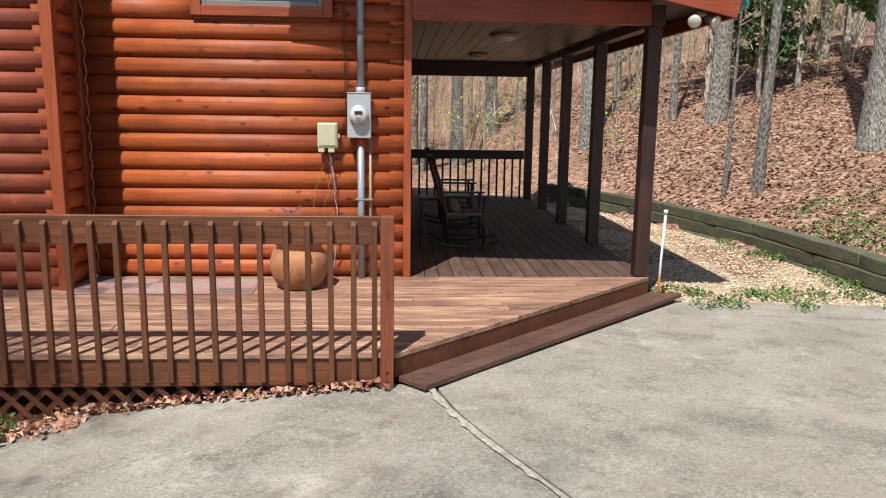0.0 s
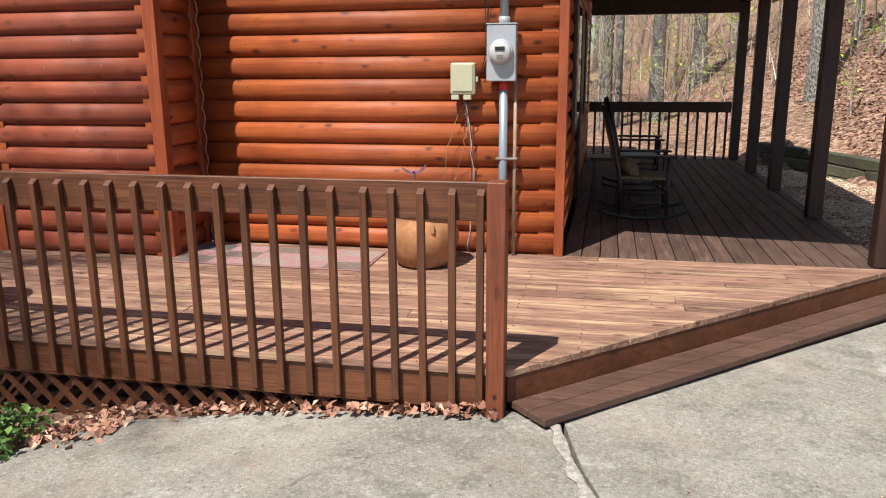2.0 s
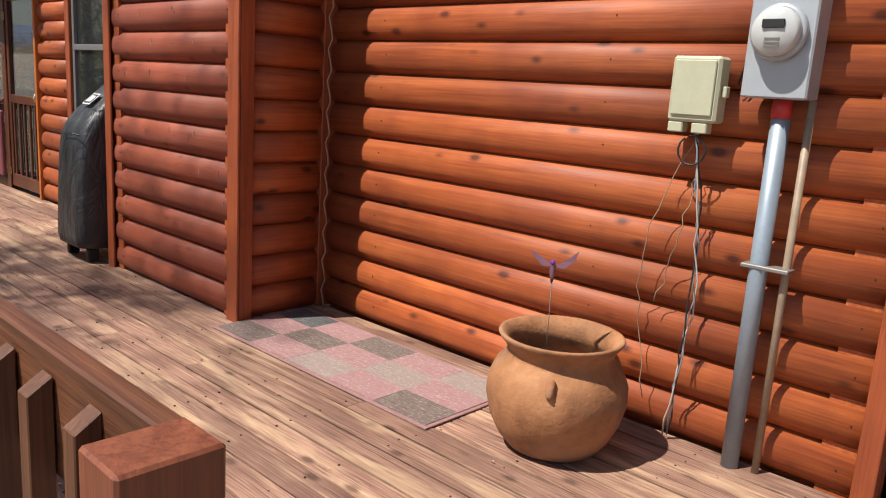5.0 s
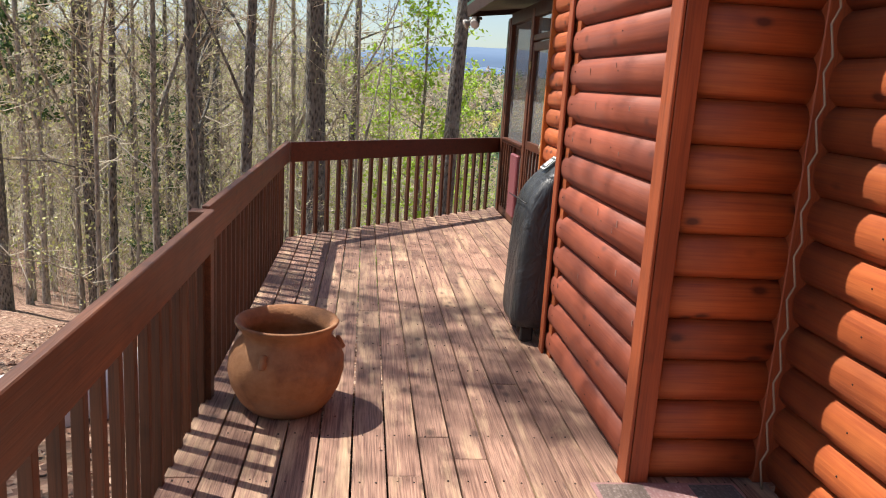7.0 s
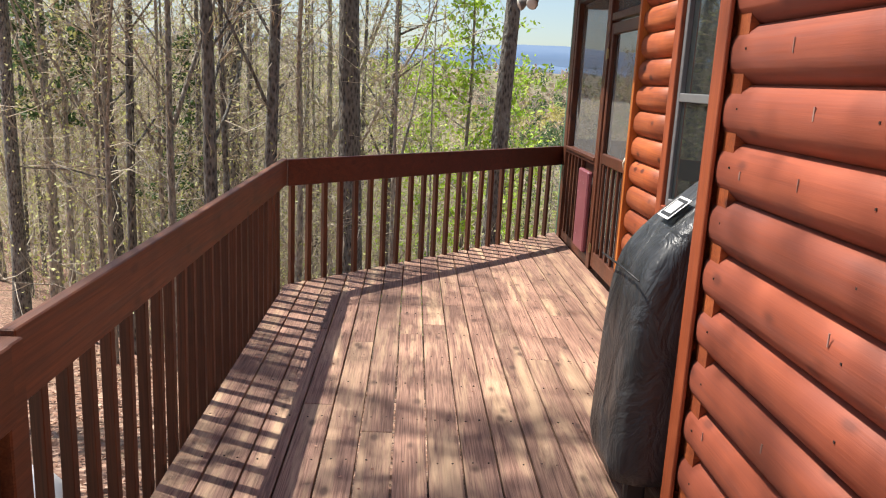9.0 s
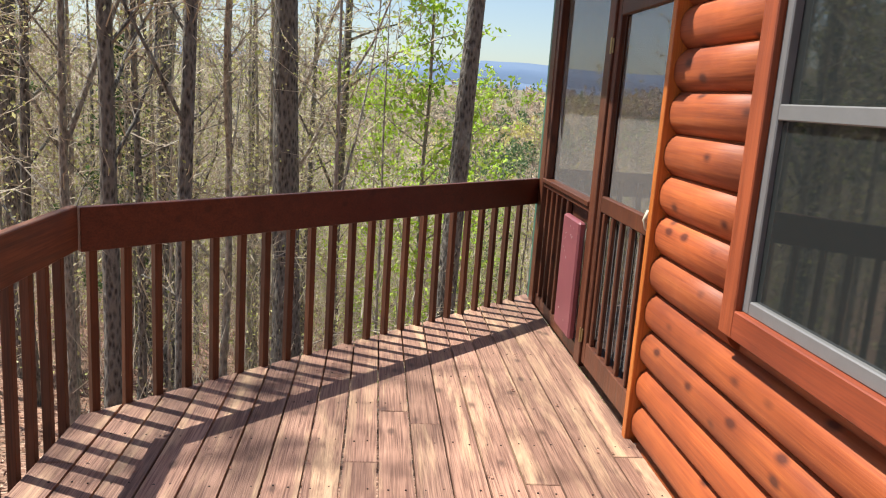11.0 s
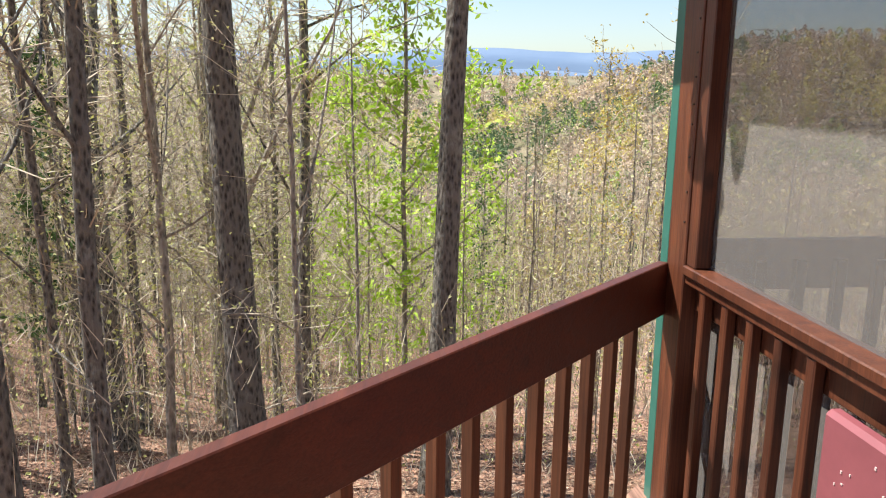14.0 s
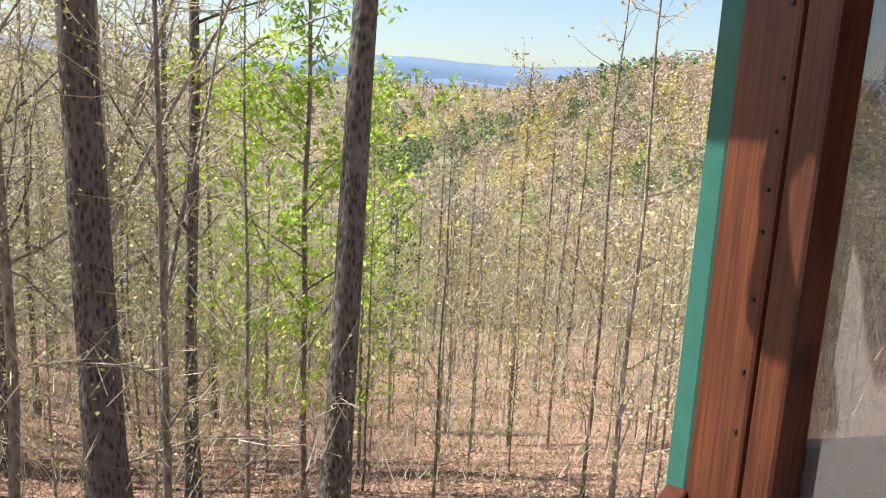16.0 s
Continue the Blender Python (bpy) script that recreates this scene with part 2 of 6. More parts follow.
def ground_z(x, y):
    """Height of the natural ground."""
    z = drive_z(x, max(y, -14)) - 0.02
    s = max(0.0, -2.2 - x)
    low = -0.40 - 0.13 * s - 0.19 * max(0, s - 3) if s < 30 else -0.40 - 3.9 - 5.13 - 0.20 * (s - 30)
    low = max(low, -26 - 0.01 * s)
    low += 46 * sstep(150, 750, s) + 36 * math.exp(-(((x + 235) / 110) ** 2 + ((y - 138) / 75) ** 2))
    low += 0.16 * max(0, -6 - y) * sstep(6, 22, s) if y > -60 else 8.6 * sstep(6, 22, s)
    west = sstep(0.0, 2.0, s)
    z = z * (1 - west) + low * west
    # the bank behind the timbers
    e = (x - timber_x(y))
    if e > 0 and x > 2.5:
        z = -0.28 + 0.30 * sstep(0.12, 0.3, e) + 0.27 * max(0, e - 0.2) * (1 - 0.3 * sstep(5, 25, e))
    if y > 8.5 and x > -8:
        z += 0.05 * (y - 8.5) * (sstep(-8, 0, x))
    n = noise.noise(Vector((x * 0.35, y * 0.35, 0))) * 0.10 + noise.noise(Vector((x * 1.4, y * 1.4, 3))) * 0.03
    flat = max(sstep(3.5, 6, s), sstep(0.3, 2.0, e) if x > 2.5 else 0)
    return z + n * flat


def timber_x(y):
    """The line of the timber wall."""
    return 5.12 - 0.032 * max(0, min(y, 9.5) - 1.0) ** 2 - 0.3 * max(0, y - 9.5)


M = Mat("leaf_litter", 0.95)
v1 = M.voro(M.coord((1, 1, 1)), 14.0, out="Color")
sep = M.n.new("ShaderNodeSeparateColor")
M.l.new(v1, sep.inputs[0])
lit = M.ramp(sep.outputs[0], (0.0, (0.08, 0.042, 0.028)), (0.35, (0.20, 0.105, 0.07)), (0.7, (0.31, 0.18, 0.122)), (1.0, (0.42, 0.29, 0.21)))
big = M.noise(M.coord(), 0.5, 4)
lit = M.mix(M.ramp(big, (0.50, 0.0), (0.70, 0.5)), lit, (0.12, 0.10, 0.05))
px = M.n.new("ShaderNodeSeparateXYZ")
M.l.new(M.tc.outputs["Object"], px.inputs[0])
wood_floor = M.ramp(M.noise(M.coord(), 0.05, 6), (0.35, (0.10, 0.10, 0.045)), (0.65, (0.22, 0.18, 0.12)))
lit = M.mix(M.math("MULTIPLY_ADD", px.outputs[0], -0.02, -0.9), lit, wood_floor)
M.color(lit)
M.bump(M.voro(M.coord(), 14.0), 0.03)
M_LITTER = M.m

far_steps = [1.6 * i * (1 + i * 0.04) for i in range(1, 80)]
xs = sorted([round(-20 + 0.4 * i, 3) for i in range(100)] + [-20 - q for q in far_steps] + [20 + q for q in far_steps[:40]] + [-1500, -1000, -750, 500, 1500])
ys = sorted([round(-14 + 0.4 * i, 3) for i in range(75)] + [-14 - q for q in far_steps] + [16 + q for q in far_steps] + [-1500, -900, 900, 1500])


def under_drive(x, y):
    return x > -3.2 and y < 0.2 and x < 9


V, F = [], []
for y in ys:
    for x in xs:
        z = ground_z(x, y)
        if under_drive(x, y) and y > -13:
            z -= 0.05
        V.append((x, y, z))
nx = len(xs)
for j in range(len(ys) - 1):
    for i in range(nx - 1):
        F.append((j * nx + i, j * nx + i + 1, (j + 1) * nx + i + 1, (j + 1) * nx + i))
ground = tagged(new("ground", mesh_of("ground", V, F, M_LITTER, True)), "sloping ground covered in brown leaf litter under bare trees", kind="structure")

# ---- driveway ----
M = Mat("driveway_concrete", 0.88)
n1 = M.noise(M.coord(), 0.9, 6, 0.65)
n2 = M.noise(M.coord(), 9.0, 5, 0.7)
n3 = M.noise(M.coord(), 120.0, 3, 0.7)
c = M.ramp(n1, (0.30, (0.14, 0.13, 0.105)), (0.50, (0.235, 0.222, 0.185)), (0.70, (0.33, 0.318, 0.28)))
c = M.mix(M.ramp(n2, (0.45, 0.0), (0.75, 0.55)), c, (0.19, 0.175, 0.14))
c = M.mix(M.ramp(n3, (0.42, 0.0), (0.72, 0.5)), c, (0.44, 0.42, 0.38))
c = M.mix(M.ramp(M.noise(M.coord((1, 1, 1), 0, (0, 0, 0.6)), 2.3, 5, 0.7), (0.60, 0.0), (0.72, 0.55)), c, (0.50, 0.48, 0.44))
M.color(c)
n4 = M.noise(M.coord(), 3.5, 6, 0.75, 0.5)
c = M.mix(M.ramp(n4, (0.36, 0.65), (0.48, 0.0)), c, (0.13, 0.122, 0.10))
spk = M.voro(M.coord(), 90)
c = M.mix(M.ramp(M.math("MULTIPLY", M.ramp(spk, (0.16, 1.0), (0.30, 0.0)), M.ramp(n4, (0.46, 0.0), (0.60, 1.0))), (0.0, 0.0), (1.0, 0.8)), c, (0.56, 0.54, 0.50))
n5 = M.noise(M.coord(), 42.0, 4, 0.8)
c = M.mix(M.ramp(n5, (0.34, 0.75), (0.46, 0.0)), c, (0.115, 0.105, 0.088))
c = M.mix(M.ramp(n5, (0.54, 0.0), (0.68, 0.75)), c, (0.46, 0.445, 0.40))
c = M.mix(M.ramp(M.noise(M.coord(), 1.7, 4, 0.6, 0.3), (0.52, 0.0), (0.66, 0.30)), c, (0.30, 0.22, 0.18))
M.color(c)
M.bump(n3, 0.005)
M.bump(n2, 0.006)
M_CONC = M.m
SLABS = [
    ("left slab", [(-2.50, -3.05), (-2.2, -2.66), (-1.35, -2.50), (-0.10, -2.46), (0.16, -2.52), (0.25, -3.03), (0.41, -3.52), (0.62, -4.07), (1.05, -5.2), (3.2, -10.5), (3.4, -13), (-4.0, -13), (-3.6, -9.0), (-2.65, -4.6)]),
    ("right slab", [(0.18, -2.52), (2.72, -0.10), (3.0, -0.02), (4.3, -0.20), (9.0, -0.70), (9.0, -13), (3.46, -13), (3.26, -10.5), (1.11, -5.2), (0.66, -4.07), (0.45, -3.52), (0.29, -3.03)]),
]
drive = thing("driveway", "cracked grey concrete driveway sloping down to the deck", kind="structure")
for nm, poly in SLABS:
    bm = bmesh.new()
    top = [bm.verts.new((x, y, drive_z(x, y))) for x, y in poly]
    f = bm.faces.new(top)
    bmesh.ops.triangulate(bm, faces=[f])
    bmesh.ops.subdivide_edges(bm, edges=bm.edges[:], cuts=7, use_grid_fill=True)
    for v in bm.verts:
        v.co.z = drive_z(v.co.x, v.co.y) + 0.006 * noise.noise(Vector((v.co.x * 2, v.co.y * 2, 0)))
    r = bmesh.ops.extrude_face_region(bm, geom=bm.faces[:])
    for v in r["geom"]:
        if isinstance(v, bmesh.types.BMVert):
            v.co.z -= 0.12
    bmesh.ops.recalc_face_normals(bm, faces=bm.faces[:])
    part("slab", bm, M_CONC, drive)

M = Mat("crumbled_mortar", 0.95)
M.color(M.ramp(M.noise(M.coord(), 25, 5, 0.7), (0.35, (0.22, 0.20, 0.17)), (0.65, (0.46, 0.44, 0.39))))
M.bump(M.noise(M.coord(), 60, 4), 0.01)
V, F = [], []
JL = [(0.15, -2.54), (0.26, -3.03), (0.42, -3.52), (0.63, -4.07), (1.06, -5.2), (1.9, -7.2)]
jr = random.Random(4)
jp = []
for i in range(len(JL) - 1):
    for k in range(8):
        t = k / 8
        jp.append((JL[i][0] + (JL[i + 1][0] - JL[i][0]) * t, JL[i][1] + (JL[i + 1][1] - JL[i][1]) * t))
for i, (x, y) in enumerate(jp):
    w = 0.034 * (1 - 0.5 * i / len(jp)) * jr.uniform(0.45, 1.3)
    for dx, dz in ((-w - 0.01 + jr.uniform(-0.01, 0.01), 0.0125), (-w * 0.3, 0.017), (w * 0.35, 0.011)):
        V.append((x + dx - 0.005, y + dx * 0.3, drive_z(x, y) + dz - 0.002))
for i in range(len(jp) - 1):
    for k in range(2):
        F.append((i * 3 + k, i * 3 + k + 1, i * 3 + k + 4, i * 3 + k + 3))
o = new("joint_patch", mesh_of("joint_patch", V, F, M.m, True))
o.parent = drive
tagged(o, "pale crumbling mortar along the slab joint")
M_CRACK = plain("dark_crack", (0.07, 0.06, 0.05), 0.95)
for pts in ([(-0.25, -2.62), (-0.55, -2.95), (-0.75, -3.05), (-1.05, -3.5), (-1.2, -3.6)], [(3.1, -0.6), (4.2, -0.75), (5.6, -0.85), (7.5, -1.1)]):
    V, F = [], []
    q = []
    for i in range(len(pts) - 1):
        for k in range(7):
            t = k / 7
            q.append((pts[i][0] + (pts[i + 1][0] - pts[i][0]) * t + jr.uniform(-0.015, 0.015), pts[i][1] + (pts[i + 1][1] - pts[i][1]) * t + jr.uniform(-0.015, 0.015)))
    for x, y in q:
        w = jr.uniform(0.001, 0.0045)
        V += [(x - w, y - w, drive_z(x, y) + 0.0095), (x + w, y + w, drive_z(x, y) + 0.0095)]
    for i in range(len(q) - 1):
        F.append((i * 2, i * 2 + 1, i * 2 + 3, i * 2 + 2))
    o = new("crack", mesh_of("crack", V, F, M_CRACK))
    o.parent = drive
    tagged(o, "dark hairline crack")

# ---- log walls ----
COURSE = 0.1755
Z_BASE = 0.0


def log_profile():
    out = []
    for k in range(9):
        u = k / 8
        out.append((0.042 * abs(2 * u - 1) ** 2.8, u * (COURSE - 0.004)))
    return out


PROF = log_profile()


def log_course(x0, x1, axis, face, out, n, mat, parent):
    """One course: face is the plane that the logs touch; out is the sign of the way they bulge."""
    V, F = [], []
    z0 = Z_BASE + n * COURSE
    sag = random.uniform(-0.0015, 0.0015)
    ks = 2
    for k in range(ks):
        s = x0 + (x1 - x0) * k / (ks - 1)
        pr = [(d + sag, z) for d, z in PROF]
        pts = [(0.07, 0.0)] + pr + [(0.07, COURSE - 0.004)]
        for d, z in pts:
            q = face - out * d
            V.append((s, q, z0 + z) if axis == "x" else (q, s, z0 + z))
    m = len(PROF) + 2
    for k in range(ks - 1):
        for i in range(m - 1):
            F.append((k * m + i, k * m + i + 1, (k + 1) * m + i + 1, (k + 1) * m + i))
    F += [tuple(range(m)), tuple(range((ks - 1) * m, ks * m))]
    me = mesh_of("log", V, F, mat)
    bmx = bmesh.new()
    bmx.from_mesh(me)
    bmesh.ops.recalc_face_normals(bmx, faces=bmx.faces[:])
    bmx.to_mesh(me)
    bmx.free()
    for p in me.polygons:
        p.use_smooth = len(p.vertices) == 4
    ob = new("log", me)
    ob.parent = parent
    return ob


WALL_H = 3.9
NC = int(WALL_H / COURSE)
WIN_A = (-1.93, -0.81, 2.58, 3.5)
WIN_C = (-6.78, -5.75, 0.865, 2.16)


def wall_with_logs(name, label, x0, x1, axis, face, out, mat, thick, win=None, top=NC):
    """A wall panel behind the logs, cut for its window, and the logs on it."""
    bm = bmesh.new()
    lo, hi = (face - out * 0.055, face - out * (0.055 + thick))
    lo, hi = min(lo, hi), max(lo, hi)
    zt = top * COURSE
    spans = [(x0, x1, Z_BASE - 0.3, zt)]
    if win:
        a, b, c, d = win
        spans = [(x0, a, -0.3, zt), (b, x1, -0.3, zt), (a, b, -0.3, c), (a, b, d, zt)]
    for a, b, c, d in spans:
        if axis == "x":
            box(bm, a, b, lo, hi, c, d)
        else:
            box(bm, lo, hi, a, b, c, d)
    w = part(name, bm, mat)
    tagged(w, label, kind="structure")
    for n in range(top):
        z0, z1 = n * COURSE, (n + 1) * COURSE
        if win and z1 > win[2] - 0.07 and z0 < win[3] + 0.07:
            log_course(x0, win[0] - 0.09, axis, face, out, n, mat, w)
            log_course(win[1] + 0.09, x1, axis, face, out, n, mat, w)
        else:
            log_course(x0, x1, axis, face, out, n, mat, w)
    return w


wall_a = wall_with_logs("wall_south", "orange stained log siding wall beside the deck", -3.05, -0.03, "x", 0.0, -1, M_LOG, 0.12, WIN_A)
wall_b = wall_with_logs("wall_bay_front", "red stained log siding on the front of the projecting bay", -4.60, -3.13, "x", -0.60, -1, M_LOG_OLD, 0.12)
wall_bs = wall_with_logs("wall_bay_side", "log siding on the shaded side of the projecting bay", -0.585, -0.0, "y", -3.055, 1, M_LOG_Y, 0.10)
wall_bw = wall_with_logs("wall_bay_back", "log siding on the far side of the projecting bay", -0.585, 0.0, "y", -4.66, -1, M_LOG_Y, 0.10)
wall_c = wall_with_logs("wall_deck", "orange log siding wall with a window beside the screened porch", -7.645, -4.62, "x", 0.0, -1, M_LOG, 0.12, WIN_C)
wall_e = wall_with_logs("wall_porch", "log siding wall along the covered porch", 0.03, 8.5, "y", 0.0, 1, M_LOG_Y, 0.12)
# plain walls and roof that close the house
boxed("wall_inner_back", -7.68, 0.0, 8.4, 8.5, -0.3, WALL_H, M_LOG, None, "", 0)
boxed("wall_inner_west", -7.70, -7.60, 0.06, 8.4, -0.3, WALL_H, M_LOG_Y, None, "", 0)
for o in scene.objects:
    if o.name.startswith("wall_inner"):
        tagged(o, "plain log house wall", kind="structure")


def corner_board(name, x0, x1, y0, y1, z1=WALL_H, mat=M_TRIM, z0=-0.02):
    return tagged(boxed(name, x0, x1, y0, y1, z0, z1, mat, None, "", 0.003), "vertical red-brown stained corner board", kind="structure")


corner_board("trim", -0.045, 0.028, -0.028, 0.0)
corner_board("trim", 0.0, 0.028, 0.003, 0.09)
corner_board("trim", -3.135, -3.03, -0.618, -0.603)
corner_board("trim", -3.057, -3.03, -0.600, -0.52)
corner_board("trim", -4.66, -4.588, -0.618, -0.603)
corner_board("trim", -4.69, -4.662, -0.612, -0.52)
corner_board("trim", -7.69, -7.645, -0.022, 0.10, 2.6, wood("trim_bright_stain", (0.30, 0.075, 0.014), (0.50, 0.14, 0.022), (0.58, 0.19, 0.035), "z", 0.1, 0.45, 1, 0.3, 0.001))

M_SCUFF = plain("pale_scuff", (0.34, 0.20, 0.16), 0.8)
M_NAIL = plain("nail_hole", (0.03, 0.015, 0.01), 0.8)
sc = random.Random(17)
for i in range(16):
    x, n = sc.uniform(-4.5, -3.2), sc.randrange(1, 10)
    z = (n + 0.5) * COURSE + sc.uniform(-0.02, 0.03)
    boxed("scuff", x, x + sc.uniform(0.002, 0.007), -0.6015, -0.5985, z, z + sc.uniform(0.012, 0.04), M_SCUFF, wall_b, "pale scuff mark", 0)
for n in range(NC - 9):
    for x in (-3.17, -3.75, -4.5):
        q = x + sc.uniform(-0.02, 0.02)
        boxed("nail", q, q + 0.006, -0.6015, -0.599, (n + 0.55) * COURSE, (n + 0.55) * COURSE + 0.006, M_NAIL, wall_b, "dark nail head", 0)
    for x in (-0.09, -1.2, -2.6):
        q = x + sc.uniform(-0.02, 0.02)
        boxed("nail", q, q + 0.006, -0.0015, 0.001, (n + 0.55) * COURSE, (n + 0.55) * COURSE + 0.006, M_NAIL, wall_a, "dark nail head", 0)

M = Mat("window_glass", 0.03)
M.b.inputs["Base Color"].default_value = (0.02, 0.024, 0.024, 1)
M.b.inputs["Specular IOR Level"].default_value = 1.0
M_GLASS = M.m
M_SASH = plain("white_vinyl_sash", (0.45, 0.44, 0.42), 0.4, 0, 0.1)
M_SASH_G = plain("grey_aluminium_sash", (0.22, 0.22, 0.22), 0.4, 0.3, 0.1)
M_INSIDE = plain("dim_curtain", (0.10, 0.085, 0.05), 0.9)


def window(name, x0, x1, z0, z1, y, label, sash):
    w = thing(name, label, kind="structure", at=(0, 0, 0))
    t = 0.095
    boxed("window_trim", x0 - t, x0, y - 0.03, y + 0.05, z0 - t, z1 + t, M_TRIM, w, "red-brown side casing")
    boxed("window_trim", x1, x1 + t, y - 0.03, y + 0.05, z0 - t, z1 + t, M_TRIM, w, "red-brown side casing")
    boxed("window_sill", x0, x1, y - 0.03, y + 0.05, z0 - t, z0, M_TRIM_X, w, "red-brown sill board")
    boxed("window_head", x0, x1, y - 0.03, y + 0.05, z1, z1 + t, M_TRIM_X, w, "red-brown head board")
    bm = bmesh.new()
    s = 0.045
    zm = (z0 + z1) / 2
    for a, b, c, d in ((x0, x0 + s, z0, z1), (x1 - s, x1, z0, z1), (x0 + s, x1 - s, z0, z0 + s), (x0 + s, x1 - s, z1 - s, z1), (x0 + s, x1 - s, zm - 0.025, zm + 0.025)):
        box(bm, a, b, y - 0.005, y + 0.045, c, d, 0.004)
    part("window_frame", bm, sash, w, "sash with a meeting rail")
    boxed("pane", x0 + s, x1 - s, y + 0.015, y + 0.021, z0 + s, zm - 0.025, M_GLASS, w, "", 0)
    boxed("pane", x0 + s, x1 - s, y + 0.025, y + 0.031, zm + 0.025, z1 - s, M_GLASS, w, "", 0)
    return w


window("window_1", WIN_C[0], WIN_C[1], WIN_C[2], WIN_C[3], 0.0, "double-hung window with red-brown casing beside the covered grill", M_SASH_G)
window("window_2", WIN_A[0], WIN_A[1], WIN_A[2], WIN_A[3], 0.0, "dark window high in the log wall above the deck", M_SASH_G)

# ---- deck ----
DECK_POLY = [(-10.22, -0.005), (-7.72, -2.475), (-0.10, -2.475), (2.47, 0.005), (2.47, 0.012)]
BOARD = 0.1465
deck = thing("deck_floor", "weathered brown deck boards with worn bare patches", kind="structure")


def board_run(parent, name, mat, cx, cy, ang, lines, half, clips, z1=0.0, thick=0.036, joint=(3.4, 5.4)):
    """Boards along the direction ang, clipped to a convex outline."""
    ca, sa = math.cos(ang), math.sin(ang)
    for k in lines:
        w0, w1 = k * BOARD + 0.0048, (k + 1) * BOARD - 0.0048
        u = -half + random.uniform(-1.5, 0)
        while u < half:
            L = random.uniform(*joint)
            q = [(u + 0.002, w0), (u + L - 0.002, w0), (u + L - 0.002, w1), (u + 0.002, w1)]
            poly = [(cx + a * ca - b * sa, cy + a * sa + b * ca) for a, b in q]
            for c in clips:
                poly = clip_poly(poly, *c) if poly else poly
            u += L
            if len(poly) >= 3:
                area = abs(sum(poly[i][0] * poly[(i + 1) % len(poly)][1] - poly[(i + 1) % len(poly)][0] * poly[i][1] for i in range(len(poly)))) / 2
                if area > 0.002:
                    prism(name, poly, z1 - thick, z1 + random.uniform(-0.0015, 0.0015), mat, parent, 0.003)


def edge_clip(p, q, inside):
    a, b = -(q[1] - p[1]), q[0] - p[0]
    c = a * p[0] + b * p[1]
    if a * inside[0] + b * inside[1] < c:
        a, b, c = -a, -b, -c
    return a, b, c


IN = (-4.0, -1.0)
main_clips = [edge_clip((-10.22, -0.02), (-7.72, -2.475), IN), edge_clip((-0.10, -2.475), (2.47, 0.02), IN), (0, 1, -2.475), (0, -1, -0.006)]
DECK_JOBS = []
porch = thing("porch_floor", "brown porch boards laid at an angle, toned dark for the roof shade", kind="structure")

# framing under the boards
rim = thing("deck_frame", "brown stained rim boards under the deck edge", kind="structure")
boxed("rim_board", -7.72, -0.12, -2.455, -2.415, -0.235, -0.038, M_RAIL, rim)


def slab_between(name, p, q, off0, off1, z0, z1, mat, parent, label="", bev=0.003, ext0=0.0, ext1=0.0):
    """A board upright or flat along the line p to q; off: to its right side."""
    p, q = Vector((*p, 0)), Vector((*q, 0))
    d = (q - p).normalized()
    L = (q - p).length
    m = Matrix.Translation(p) @ Matrix.Rotation(math.atan2(d.y, d.x), 4, "Z")
    return boxed(name, -ext0, L + ext1, -off1, -off0, z0, z1, mat, parent, label, bev, m)


P0, P1 = (-0.10, -2.475), (2.47, 0.02)
slab_between("rim_board", P0, P1, -0.045, -0.005, -0.175, -0.038, M_RAIL, rim)
slab_between("rim_board", (-10.22, -0.02), (-7.72, -2.475), -0.02, 0.02, -0.235, -0.038, M_RAIL, rim)
boxed("rim_board", 2.43, 2.465, 0.05, 7.3, -0.24, -0.038, M_DARK_Y, rim)
step = thing("deck_step", "low brown plank step along the angled deck edge", kind="structure")
slab_between("tread", P0, P1, 0.0, 0.128, -0.205, -0.168, M_STEP, step, ext0=-0.02, ext1=0.10)
slab_between("tread", P0, P1, 0.134, 0.262, -0.205, -0.168, M_STEP, step, ext0=-0.02, ext1=0.22)
slab_between("bearer", P0, P1, 0.20, 0.235, -0.30, -0.207, M_STEP, step, ext0=-0.10, ext1=0.10)

# ---- railings ----
RT = 0.938


def baluster(parent, x, y, ang, z0, z1, mat=M_BAL):
    V = []
    w = 0.018
    ob = new("baluster", BAL_MESH[(round(z0, 2), round(z1, 2), mat.name)])
    ob.location = (x, y, 0)
    ob.rotation_euler = (random.uniform(-0.006, 0.006), random.uniform(-0.006, 0.006), ang)
    ob.parent = parent
    return ob


BAL_MESH = {}


def bal_mesh(z0, z1, mat):
    """A square baluster whose top is cut at a slant towards its outer side (-y)."""
    bm = bmesh.new()
    box(bm, -0.018, 0.018, -0.036, 0.0, z0, z1, 0.002)
    for v in bm.verts:
        if v.co.z > z1 - 0.01:
            v.co.z -= 0.0 if v.co.y > -0.02 else 0.022
        if v.co.z < z0 + 0.01:
            v.co.z += 0.0 if v.co.y > -0.02 else 0.022
    me = bpy.data.meshes.new("baluster")
    bm.to_mesh(me)
    bm.free()
    me.materials.append(mat)
    BAL_MESH[(round(z0, 2), round(z1, 2), mat.name)] = me


